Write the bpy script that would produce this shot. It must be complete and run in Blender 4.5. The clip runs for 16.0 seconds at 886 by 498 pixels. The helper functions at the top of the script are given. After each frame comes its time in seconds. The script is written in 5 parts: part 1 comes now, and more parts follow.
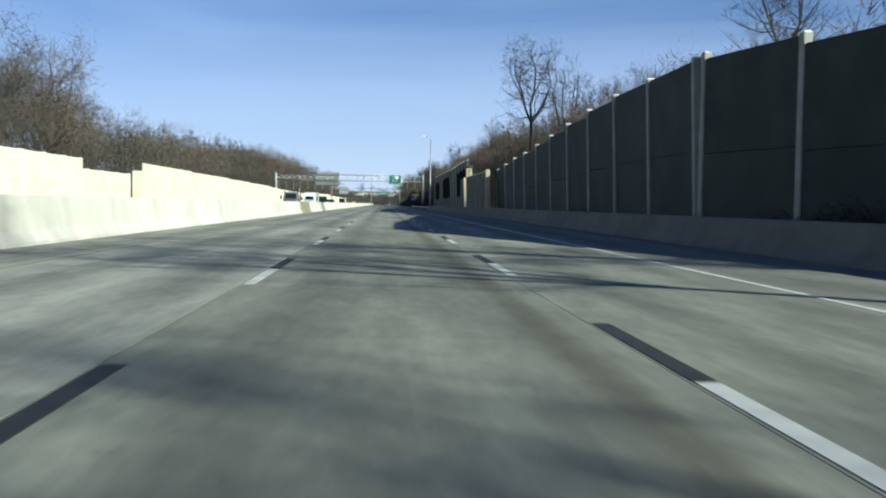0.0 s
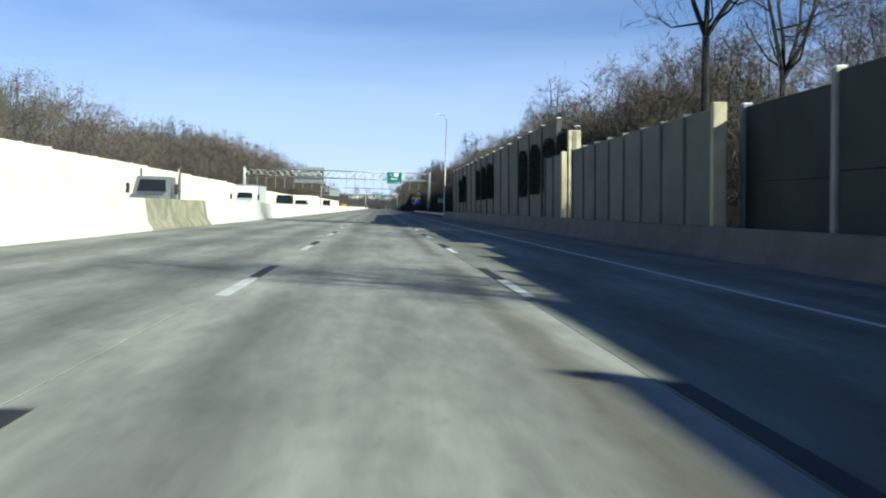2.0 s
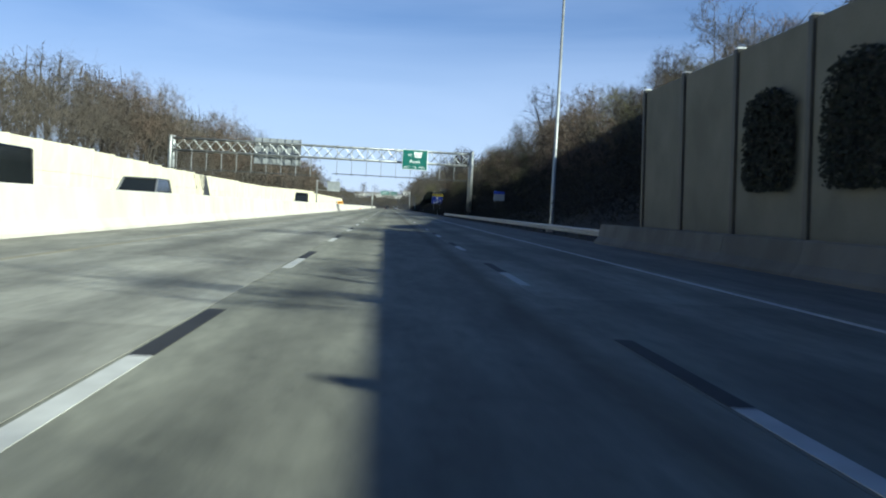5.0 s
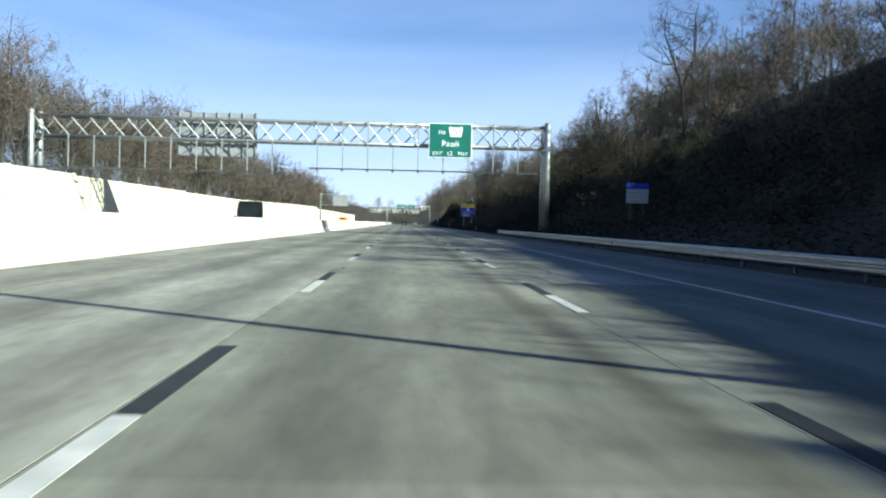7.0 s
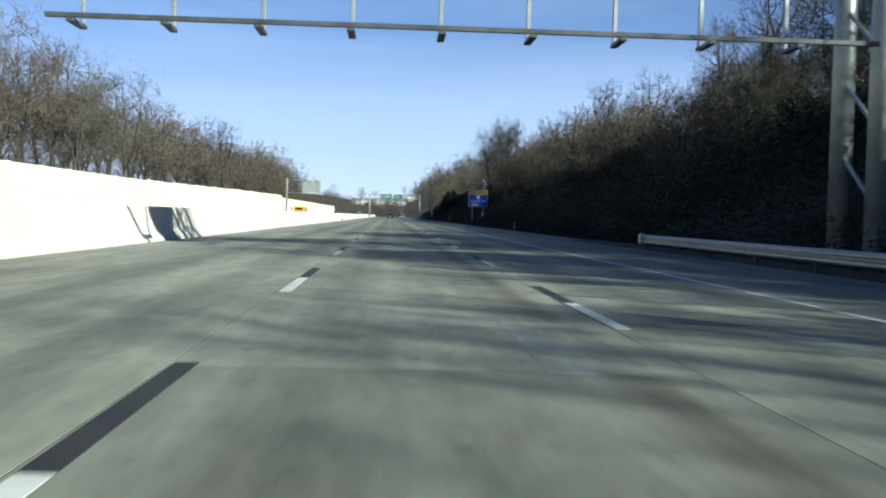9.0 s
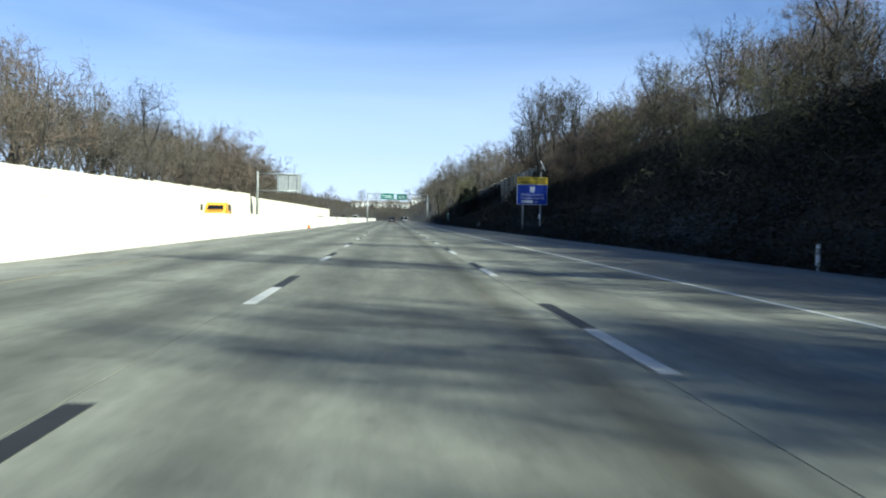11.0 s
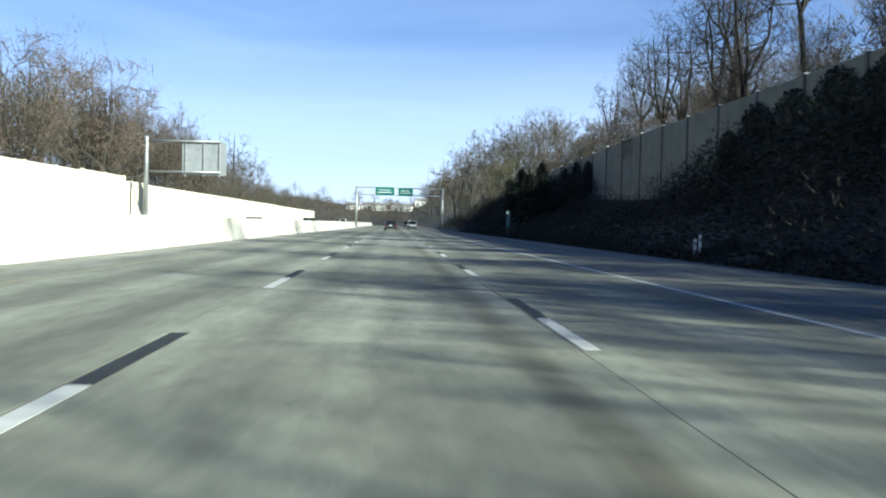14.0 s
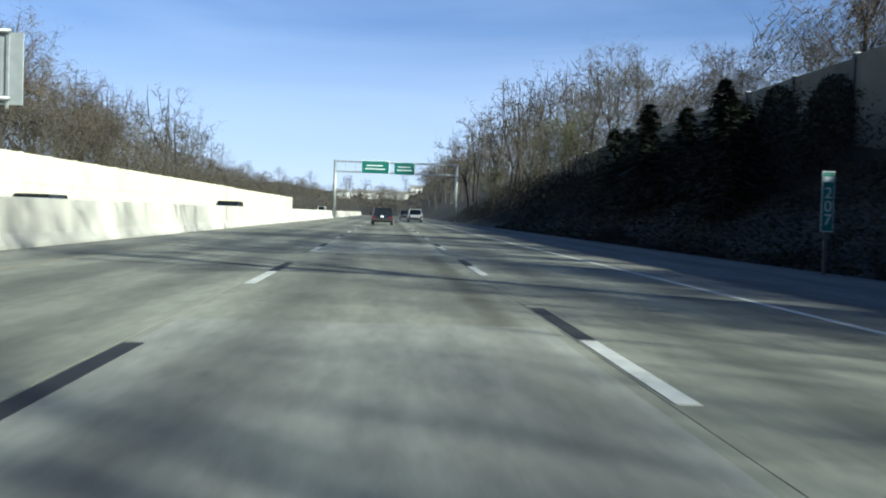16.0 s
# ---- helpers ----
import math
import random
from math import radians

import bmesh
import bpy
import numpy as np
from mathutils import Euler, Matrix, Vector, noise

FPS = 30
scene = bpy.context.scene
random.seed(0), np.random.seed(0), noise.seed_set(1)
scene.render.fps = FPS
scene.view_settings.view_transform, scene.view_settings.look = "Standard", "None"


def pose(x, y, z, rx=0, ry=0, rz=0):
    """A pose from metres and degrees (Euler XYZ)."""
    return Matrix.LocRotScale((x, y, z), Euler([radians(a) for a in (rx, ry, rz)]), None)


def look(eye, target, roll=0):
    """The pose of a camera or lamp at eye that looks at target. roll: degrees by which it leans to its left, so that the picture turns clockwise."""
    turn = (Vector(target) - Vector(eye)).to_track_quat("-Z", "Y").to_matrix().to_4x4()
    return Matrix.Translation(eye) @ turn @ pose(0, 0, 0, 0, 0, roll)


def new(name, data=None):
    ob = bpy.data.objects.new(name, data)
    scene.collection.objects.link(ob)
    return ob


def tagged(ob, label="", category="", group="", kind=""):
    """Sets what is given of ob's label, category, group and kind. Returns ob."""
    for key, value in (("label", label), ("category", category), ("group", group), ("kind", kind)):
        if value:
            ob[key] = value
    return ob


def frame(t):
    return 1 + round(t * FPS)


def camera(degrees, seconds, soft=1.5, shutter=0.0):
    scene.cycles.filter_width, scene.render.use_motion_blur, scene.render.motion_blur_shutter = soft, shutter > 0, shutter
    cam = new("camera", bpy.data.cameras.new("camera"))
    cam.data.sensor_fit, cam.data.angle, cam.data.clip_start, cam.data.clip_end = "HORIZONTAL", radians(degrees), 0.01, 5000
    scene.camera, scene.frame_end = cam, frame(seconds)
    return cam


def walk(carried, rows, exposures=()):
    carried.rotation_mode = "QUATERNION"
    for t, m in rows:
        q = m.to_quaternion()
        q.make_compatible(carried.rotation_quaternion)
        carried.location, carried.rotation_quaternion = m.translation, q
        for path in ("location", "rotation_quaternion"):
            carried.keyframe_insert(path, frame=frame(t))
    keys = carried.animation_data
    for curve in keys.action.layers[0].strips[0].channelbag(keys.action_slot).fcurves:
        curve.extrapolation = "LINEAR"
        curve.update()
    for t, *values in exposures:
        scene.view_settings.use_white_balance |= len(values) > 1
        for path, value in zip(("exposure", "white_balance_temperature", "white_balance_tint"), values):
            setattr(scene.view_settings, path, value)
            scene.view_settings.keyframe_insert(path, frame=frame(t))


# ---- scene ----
cam = camera(47.67, 16.0, soft=2.0, shutter=0.12)

# seconds, x, y, yaw, pitch, lean of the car's camera over the middle lane
PATH = [
    (0.0, -0.136, 1.54, -3.46, -2.54, -0.86),
    (0.5, -0.127, 17.38, -3.78, -2.37, -1.67),
    (1.0, -0.111, 33.04, -3.87, -2.36, -2.11),
    (1.5, -0.074, 48.74, -3.57, -2.33, -1.61),
    (2.0, -0.074, 64.56, -3.73, -2.25, -1.76),
    (2.5, -0.074, 80.20, -3.29, -2.36, -1.29),
    (3.0, -0.136, 95.85, -3.34, -1.90, -1.28),
    (3.5, -0.211, 111.59, -2.97, -1.37, -0.58),
    (4.0, -0.228, 127.26, -3.42, -2.23, -3.65),
    (6.5, -0.386, 205.74, -2.60, -1.88, -1.51),
    (7.0, -0.398, 221.49, -2.26, -1.45, -1.38),
    (7.5, -0.404, 237.39, -2.62, -1.87, -2.43),
    (8.0, -0.443, 252.95, -2.80, -1.87, -1.43),
    (8.3, -0.468, 262.44, -2.94, -1.72, -1.45),
    (8.5, -0.500, 268.68, -2.97, -1.87, -1.37),
    (8.7, -0.483, 274.96, -3.12, -1.81, -1.22),
    (9.0, -0.469, 284.45, -3.11, -1.86, -1.50),
    (11.5, -0.057, 363.24, -2.71, -1.48, -0.96),
    (12.0, -0.003, 379.05, -2.36, -1.31, -0.77),
    (12.5, 0.030, 394.76, -3.11, -1.68, -1.92),
    (13.0, 0.094, 410.62, -3.17, -1.59, -2.04),
    (13.5, 0.094, 426.53, -2.82, -1.31, -1.36),
    (14.0, 0.093, 442.31, -2.89, -1.40, -1.36),
    (14.5, 0.064, 458.12, -3.24, -1.55, -1.87),
    (15.0, 0.058, 473.86, -3.20, -2.25, -1.93),
    (15.5, 0.056, 489.67, -3.81, -2.37, -2.72),
    (16.0, 0.049, 505.49, -3.32, -1.96, -1.91),
]
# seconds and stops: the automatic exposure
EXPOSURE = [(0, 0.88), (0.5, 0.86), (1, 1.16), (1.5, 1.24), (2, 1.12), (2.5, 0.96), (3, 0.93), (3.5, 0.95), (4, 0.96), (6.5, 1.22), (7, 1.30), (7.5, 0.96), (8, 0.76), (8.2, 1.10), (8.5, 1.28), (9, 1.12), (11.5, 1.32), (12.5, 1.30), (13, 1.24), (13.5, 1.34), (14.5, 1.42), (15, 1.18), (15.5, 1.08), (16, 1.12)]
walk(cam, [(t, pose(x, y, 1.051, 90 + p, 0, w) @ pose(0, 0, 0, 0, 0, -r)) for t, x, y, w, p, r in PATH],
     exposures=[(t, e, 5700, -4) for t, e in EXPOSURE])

# ---- world and sun: low winter sun, behind and to the right ----
SUN_TO = Vector((1.65, -1.35, 1.0)).normalized()
SUN_EL = math.asin(SUN_TO.z)
SUN_AZ = math.atan2(SUN_TO.x, SUN_TO.y)
world = bpy.data.worlds.new("sky")
scene.world = world
world.use_nodes = True
wn = world.node_tree
sky = wn.nodes.new("ShaderNodeTexSky")
sky.sky_type = 'NISHITA'
sky.sun_disc = False
sky.sun_elevation = SUN_EL
sky.sun_rotation = SUN_AZ
sky.air_density = 0.8
sky.dust_density = 0.15
sky.ozone_density = 5.0
bg = wn.nodes["Background"]
bg.inputs[1].default_value = 0.051
# thin high cirrus over a clear blue sky
coord = wn.nodes.new("ShaderNodeTexCoord")
stretch = wn.nodes.new("ShaderNodeMapping")
stretch.inputs["Scale"].default_value = (1.2, 2.0, 7.0)
stretch.inputs["Rotation"].default_value = (0.2, 0.35, 0.4)
wisps = wn.nodes.new("ShaderNodeTexNoise")
wisps.inputs["Scale"].default_value = 1.6
wisps.inputs["Detail"].default_value = 6
wisps.inputs["Distortion"].default_value = 0.6
thin = wn.nodes.new("ShaderNodeMapRange")
thin.inputs["From Min"].default_value = 0.30
thin.inputs["From Max"].default_value = 0.80
thin.inputs["To Min"].default_value = 0.12
thin.inputs["To Max"].default_value = 0.50
tint = wn.nodes.new("ShaderNodeMix")
tint.data_type, tint.blend_type = 'RGBA', 'MULTIPLY'
tint.inputs["Factor"].default_value = 1.0
tint.inputs["B"].default_value = (0.83, 0.82, 0.97, 1)
veil = wn.nodes.new("ShaderNodeMix")
veil.data_type = 'RGBA'
veil.inputs["B"].default_value = (6.8, 7.8, 10.8, 1)
wn.links.new(coord.outputs["Generated"], stretch.inputs[0])
wn.links.new(stretch.outputs[0], wisps.inputs["Vector"])
wn.links.new(wisps.outputs[0], thin.inputs[0])
wn.links.new(sky.outputs[0], tint.inputs["A"])
wn.links.new(tint.outputs["Result"], veil.inputs["A"])
up = wn.nodes.new("ShaderNodeSeparateXYZ")
haze = wn.nodes.new("ShaderNodeMapRange")
haze.inputs["From Min"].default_value = 0.0
haze.inputs["From Max"].default_value = 0.18
haze.inputs["To Min"].default_value = 0.72
haze.inputs["To Max"].default_value = 0.0
pale = wn.nodes.new("ShaderNodeMix")
pale.data_type = 'RGBA'
pale.inputs["B"].default_value = (8.5, 8.75, 10.9, 1)
wn.links.new(coord.outputs["Generated"], up.inputs[0])
wn.links.new(up.outputs[2], haze.inputs[0])
# the cirrus lies low over the horizon, the clear zenith is deep blue
low = wn.nodes.new("ShaderNodeMapRange")
low.interpolation_type = 'SMOOTHSTEP'
low.inputs["From Min"].default_value = 0.22
low.inputs["From Max"].default_value = 0.50
low.inputs["To Min"].default_value = 1.0
low.inputs["To Max"].default_value = 0.0
wn.links.new(up.outputs[2], low.inputs[0])
lying = wn.nodes.new("ShaderNodeMath")
lying.operation = 'MULTIPLY'
wn.links.new(thin.outputs[0], lying.inputs[0])
wn.links.new(low.outputs[0], lying.inputs[1])
wn.links.new(lying.outputs[0], veil.inputs["Factor"])
wn.links.new(haze.outputs[0], pale.inputs["Factor"])
wn.links.new(veil.outputs["Result"], pale.inputs["A"])
wn.links.new(pale.outputs["Result"], bg.inputs[0])
sun = new("sun", bpy.data.lights.new("sun", 'SUN'))
sun.data.energy = 5.0
sun.data.angle = radians(0.6)
sun.data.color = (1.0, 0.93, 0.76)
sun.matrix_world = look(SUN_TO * 300, (0, 0, 0))


# ---- materials ----
def mat(name, dark, light, scale=2.0, fine=30.0, rough=0.85, bump=0.15, metal=0.0, jitter=0.0, stretch=(1, 1, 1), clear=0.0):
    """Two colours mixed by broad and fine noise in world metres, with a little relief; jitter varies it from piece to piece."""
    m = bpy.data.materials.new(name)
    m.use_nodes = True
    nt = m.node_tree
    nd, ln = nt.nodes, nt.links
    p = nd["Principled BSDF"]
    geo = nd.new("ShaderNodeNewGeometry")
    mp = nd.new("ShaderNodeMapping")
    mp.inputs["Scale"].default_value = stretch
    ln.new(geo.outputs["Position"], mp.inputs[0])
    n1 = nd.new("ShaderNodeTexNoise")
    n1.inputs["Scale"].default_value = scale
    n1.inputs["Detail"].default_value = 5
    n2 = nd.new("ShaderNodeTexNoise")
    n2.inputs["Scale"].default_value = fine
    n2.inputs["Detail"].default_value = 3
    ln.new(mp.outputs[0], n1.inputs["Vector"])
    ln.new(geo.outputs["Position"], n2.inputs["Vector"])
    add = nd.new("ShaderNodeMath")
    add.operation = 'MULTIPLY_ADD'
    add.inputs[1].default_value = 0.35
    ln.new(n2.outputs[0], add.inputs[0])
    sub = nd.new("ShaderNodeMath")
    sub.operation = 'MULTIPLY_ADD'
    sub.inputs[1].default_value = 1.6
    sub.inputs[2].default_value = -0.48
    ln.new(n1.outputs[0], sub.inputs[0])
    ln.new(sub.outputs[0], add.inputs[2])
    fac = add.outputs[0]
    if jitter:
        oi = nd.new("ShaderNodeObjectInfo")
        jm = nd.new("ShaderNodeMath")
        jm.operation = 'MULTIPLY_ADD'
        jm.inputs[1].default_value = jitter
        ln.new(oi.outputs["Random"], jm.inputs[0])
        js = nd.new("ShaderNodeMath")
        js.operation = 'SUBTRACT'
        js.inputs[1].default_value = jitter / 2
        ln.new(fac, js.inputs[0])
        ln.new(js.outputs[0], jm.inputs[2])
        fac = jm.outputs[0]
    ramp = nd.new("ShaderNodeValToRGB")
    ramp.color_ramp.elements[0].color = (*dark, 1)
    ramp.color_ramp.elements[1].color = (*light, 1)
    ramp.color_ramp.elements[0].position = 0.15
    ramp.color_ramp.elements[1].position = 0.85
    ln.new(fac, ramp.inputs[0])
    ln.new(ramp.outputs[0], p.inputs["Base Color"])
    p.inputs["Roughness"].default_value = rough
    p.inputs["Metallic"].default_value = metal
    p.inputs["Coat Weight"].default_value = clear
    if bump:
        b = nd.new("ShaderNodeBump")
        b.inputs["Strength"].default_value = bump
        b.inputs["Distance"].default_value = 0.02
        ln.new(n2.outputs[0], b.inputs["Height"])
        ln.new(b.outputs[0], p.inputs["Normal"])
    return m


def road_material(name, dark, light, oil=0.60):
    """Worn concrete: broad stains, dark wheel tracks and an oil line along each lane, stains drawn out along the drive."""
    m = mat(name, dark, light, 0.45, 40, 0.85, 0.12, jitter=0.36, stretch=(1.6, 0.35, 1))
    nd, ln = m.node_tree.nodes, m.node_tree.links
    p, ramp = nd["Principled BSDF"], next(n for n in nd if n.bl_idname == "ShaderNodeValToRGB")
    geo = nd.new("ShaderNodeNewGeometry")
    xyz = nd.new("ShaderNodeSeparateXYZ")
    ln.new(geo.outputs["Position"], xyz.inputs[0])
    wave = nd.new("ShaderNodeMath")
    wave.operation = 'MULTIPLY'
    wave.inputs[1].default_value = 2 * math.pi / 1.83
    ln.new(xyz.outputs[0], wave.inputs[0])
    cosn = nd.new("ShaderNodeMath")
    cosn.operation = 'COSINE'
    ln.new(wave.outputs[0], cosn.inputs[0])
    nz = nd.new("ShaderNodeTexNoise")
    nz.inputs["Scale"].default_value = 1.0
    nz.inputs["Detail"].default_value = 4
    mp = nd.new("ShaderNodeMapping")
    mp.inputs["Scale"].default_value = (2.2, 0.12, 1)
    ln.new(geo.outputs["Position"], mp.inputs[0])
    ln.new(mp.outputs[0], nz.inputs["Vector"])
    k = nd.new("ShaderNodeMath")
    k.operation = 'MULTIPLY'
    ln.new(cosn.outputs[0], k.inputs[0])
    ln.new(nz.outputs[0], k.inputs[1])
    rng = nd.new("ShaderNodeMapRange")
    rng.inputs["From Min"].default_value = -0.55
    rng.inputs["From Max"].default_value = 0.45
    rng.inputs["To Min"].default_value = 0.78
    rng.inputs["To Max"].default_value = 1.06
    ln.new(k.outputs[0], rng.inputs[0])
    # oil-dark streaks along the wheel paths, coming and going along the drive
    worn, streak = rng.outputs[0], None
    for centre, wide, deep in ((1.22, 0.26, oil), (0.05, 0.42, 0.80), (-1.05, 0.45, 0.84), (-2.75, 0.5, 0.84), (-4.5, 0.5, 0.84), (2.8, 0.5, 0.86), (4.35, 0.5, 0.86)):
        off = nd.new("ShaderNodeMath")
        off.operation = 'SUBTRACT'
        off.inputs[1].default_value = centre
        ln.new(xyz.outputs[0], off.inputs[0])
        dist = nd.new("ShaderNodeMath")
        dist.operation = 'ABSOLUTE'
        ln.new(off.outputs[0], dist.inputs[0])
        soft = nd.new("ShaderNodeMath")
        soft.operation = 'MULTIPLY_ADD'
        soft.inputs[1].default_value = 0.34
        ln.new(nz.outputs[0], soft.inputs[0])
        ln.new(dist.outputs[0], soft.inputs[2])
        band = nd.new("ShaderNodeMapRange")
        band.interpolation_type = 'SMOOTHSTEP'
        band.inputs["From Min"].default_value = 0.18
        band.inputs["From Max"].default_value = 0.22 + wide
        band.inputs["To Min"].default_value = deep
        band.inputs["To Max"].default_value = 1.0
        ln.new(soft.outputs[0], band.inputs[0])
        streak = streak or band.outputs[0]
        both_ = nd.new("ShaderNodeMath")
        both_.operation = 'MULTIPLY'
        ln.new(worn, both_.inputs[0])
        ln.new(band.outputs[0], both_.inputs[1])
        worn = both_.outputs[0]
    # blotches drawn out along the drive, and small scattered stains
    for scale, stretch, lo, hi, a, b in ((1.0, (3.2, 0.55, 1), 0.35, 0.65, 0.84, 1.12), (1.0, (9, 2.2, 1), 0.35, 0.65, 0.90, 1.07), (0.9, (1, 0.6, 1), 0.63, 0.74, 1.0, 0.70), (1.0, (0.5, 0.09, 1), 0.40, 0.60, 0.90, 1.07), (5.0, (1, 0.5, 1), 0.62, 0.72, 1.0, 0.80)):
        mp2 = nd.new("ShaderNodeMapping")
        mp2.inputs["Scale"].default_value = stretch
        ln.new(geo.outputs["Position"], mp2.inputs[0])
        nb = nd.new("ShaderNodeTexNoise")
        nb.inputs["Scale"].default_value = scale
        nb.inputs["Detail"].default_value = 5
        ln.new(mp2.outputs[0], nb.inputs["Vector"])
        br = nd.new("ShaderNodeMapRange")
        for key, val in zip(("From Min", "From Max", "To Min", "To Max"), (lo, hi, a, b)):
            br.inputs[key].default_value = val
        ln.new(nb.outputs[0], br.inputs[0])
        both_ = nd.new("ShaderNodeMath")
        both_.operation = 'MULTIPLY'
        ln.new(worn, both_.inputs[0])
        ln.new(br.outputs[0], both_.inputs[1])
        worn = both_.outputs[0]
    mul = nd.new("ShaderNodeVectorMath")
    mul.operation = 'SCALE'
    ln.new(ramp.outputs[0], mul.inputs[0])
    ln.new(worn, mul.inputs["Scale"])
    # the oily wheel path is browner than the concrete round it
    brown = nd.new("ShaderNodeMix")
    brown.data_type = 'RGBA'
    brown.inputs["A"].default_value = (1.0, 0.89, 0.72, 1)
    brown.inputs["B"].default_value = (1, 1, 1, 1)
    ln.new(streak, brown.inputs["Factor"])
    warm = nd.new("ShaderNodeVectorMath")
    warm.operation = 'MULTIPLY'
    ln.new(mul.outputs[0], warm.inputs[0])
    ln.new(brown.outputs["Result"], warm.inputs[1])
    ln.new(warm.outputs[0], p.inputs["Base Color"])
    return m


ROAD = road_material("worn_concrete_road", (0.130, 0.131, 0.106), (0.244, 0.245, 0.200))
ROAD_PALE = road_material("pale_concrete_road", (0.165, 0.163, 0.138), (0.295, 0.292, 0.252))
PATCH = road_material("pale_repair_concrete", (0.185, 0.186, 0.166), (0.30, 0.302, 0.268), 0.86)
SHOULDER = road_material("shoulder_concrete", (0.112, 0.111, 0.096), (0.185, 0.182, 0.158))
BARRIER = mat("barrier_concrete", (0.41, 0.392, 0.352), (0.55, 0.525, 0.475), 0.8, 25, 0.85, 0.2, jitter=0.3, stretch=(1, 1, 0.5))
# parapet concrete, lowered in tone to carry the wall's shade
PARAPET = mat("shade_dark_parapet_concrete", (0.082, 0.082, 0.074), (0.135, 0.133, 0.119), 0.8, 25, 0.85, 0.2, jitter=0.4)
BARRIER_OLD = mat("old_tan_concrete", (0.12, 0.115, 0.078), (0.27, 0.25, 0.18), 1.6, 25, 0.9, 0.25)
PANEL_LIGHT = mat("cream_wall_panel", (0.54, 0.50, 0.375), (0.66, 0.615, 0.475), 0.5, 18, 0.85, 0.3, jitter=0.2)
# grey panels of the right side, their shade put into the base colour
PANEL_SHADED = mat("shade_grey_wall_panel", (0.022, 0.027, 0.023), (0.042, 0.048, 0.041), 0.6, 14, 0.9, 0.4, jitter=0.25)
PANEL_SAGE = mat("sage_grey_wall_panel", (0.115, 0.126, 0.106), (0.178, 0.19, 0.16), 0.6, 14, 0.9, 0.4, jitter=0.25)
RAIL_STEEL = mat("dark_weathered_steel", (0.05, 0.055, 0.06), (0.10, 0.105, 0.11), 2, 30, 0.5, 0.05, metal=0.4)
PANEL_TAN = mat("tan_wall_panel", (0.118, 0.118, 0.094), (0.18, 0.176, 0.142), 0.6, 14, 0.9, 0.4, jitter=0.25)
POST_CONC = mat("pale_concrete_post", (0.20, 0.20, 0.18), (0.30, 0.295, 0.265), 1.5, 30, 0.8, 0.15)
# pillar concrete with the sun's warm brightness in its base colour
POST_SUN_TONED = mat("sun_toned_pillar_concrete", (0.36, 0.32, 0.21), (0.50, 0.44, 0.30), 1.5, 30, 0.8, 0.15)
POST_DARK = mat("dark_steel_post", (0.035, 0.035, 0.032), (0.06, 0.06, 0.055), 1.5, 30, 0.6, 0.1)
WHITE_PAINT = mat("white_road_paint", (0.40, 0.40, 0.385), (0.56, 0.56, 0.54), 3, 60, 0.7, 0.1)
BLACK_PAINT = mat("black_road_paint", (0.010, 0.010, 0.011), (0.022, 0.022, 0.023), 3, 60, 0.75, 0.1)
YELLOW_PAINT = mat("worn_yellow_paint", (0.175, 0.165, 0.125), (0.23, 0.205, 0.14), 2, 40, 0.75, 0.1)
TAR = mat("tar_seam", (0.022, 0.022, 0.022), (0.045, 0.045, 0.043), 3, 50, 0.8, 0.1)
GALV = mat("galvanised_steel", (0.26, 0.275, 0.28), (0.38, 0.395, 0.40), 2.5, 30, 0.45, 0.05, metal=0.55)
ALU = mat("sign_back_aluminium", (0.26, 0.28, 0.29), (0.34, 0.36, 0.37), 1.5, 25, 0.5, 0.05, metal=0.4)
SIGN_GREEN = mat("sign_green", (0.0, 0.085, 0.068), (0.003, 0.11, 0.09), 1.0, 20, 0.5, 0.02)
SIGN_BLUE = mat("sign_blue", (0.01, 0.04, 0.36), (0.02, 0.06, 0.46), 1.0, 20, 0.5, 0.02)
SIGN_YELLOW = mat("sign_yellow", (0.66, 0.47, 0.03), (0.76, 0.56, 0.05), 1.0, 20, 0.5, 0.02)
SIGN_WHITE = mat("sign_white", (0.74, 0.76, 0.76), (0.84, 0.86, 0.86), 1.0, 20, 0.5, 0.02)
SIGN_DULL = mat("greyed_sign_white", (0.30, 0.32, 0.34), (0.42, 0.44, 0.46), 1.0, 20, 0.6, 0.02)
SIGN_BLACK = mat("sign_black", (0.015, 0.015, 0.015), (0.03, 0.03, 0.03), 1.0, 20, 0.5, 0.02)
BARK = mat("grey_brown_bark", (0.030, 0.027, 0.023), (0.066, 0.059, 0.050), 2.5, 22, 0.95, 0.5, jitter=0.4, stretch=(1, 1, 0.3))
BARK_DARK = mat("dark_bark", (0.012, 0.011, 0.011), (0.030, 0.027, 0.025), 2.5, 22, 0.95, 0.5, jitter=0.4, stretch=(1, 1, 0.3))
TWIG_DARK = mat("dark_grey_twigs", (0.022, 0.020, 0.019), (0.048, 0.043, 0.039), 0.25, 4, 0.95, 0, jitter=0.5)
TWIG = mat("brown_twigs", (0.056, 0.048, 0.039), (0.108, 0.093, 0.075), 0.25, 4, 0.95, 0, jitter=0.7)
TWIG_RED = mat("reddish_twigs", (0.066, 0.050, 0.038), (0.125, 0.094, 0.070), 0.25, 4, 0.95, 0, jitter=0.7)
BUDS = mat("olive_budding_twigs", (0.06, 0.058, 0.03), (0.12, 0.115, 0.06), 0.3, 4, 0.95, 0, jitter=0.5)
# leaves and brush of the right bank, its shade put into both colours
THICKET = mat("shade_toned_thicket_leaves", (0.010, 0.011, 0.006), (0.034, 0.032, 0.018), 0.3, 5, 0.95, 0)
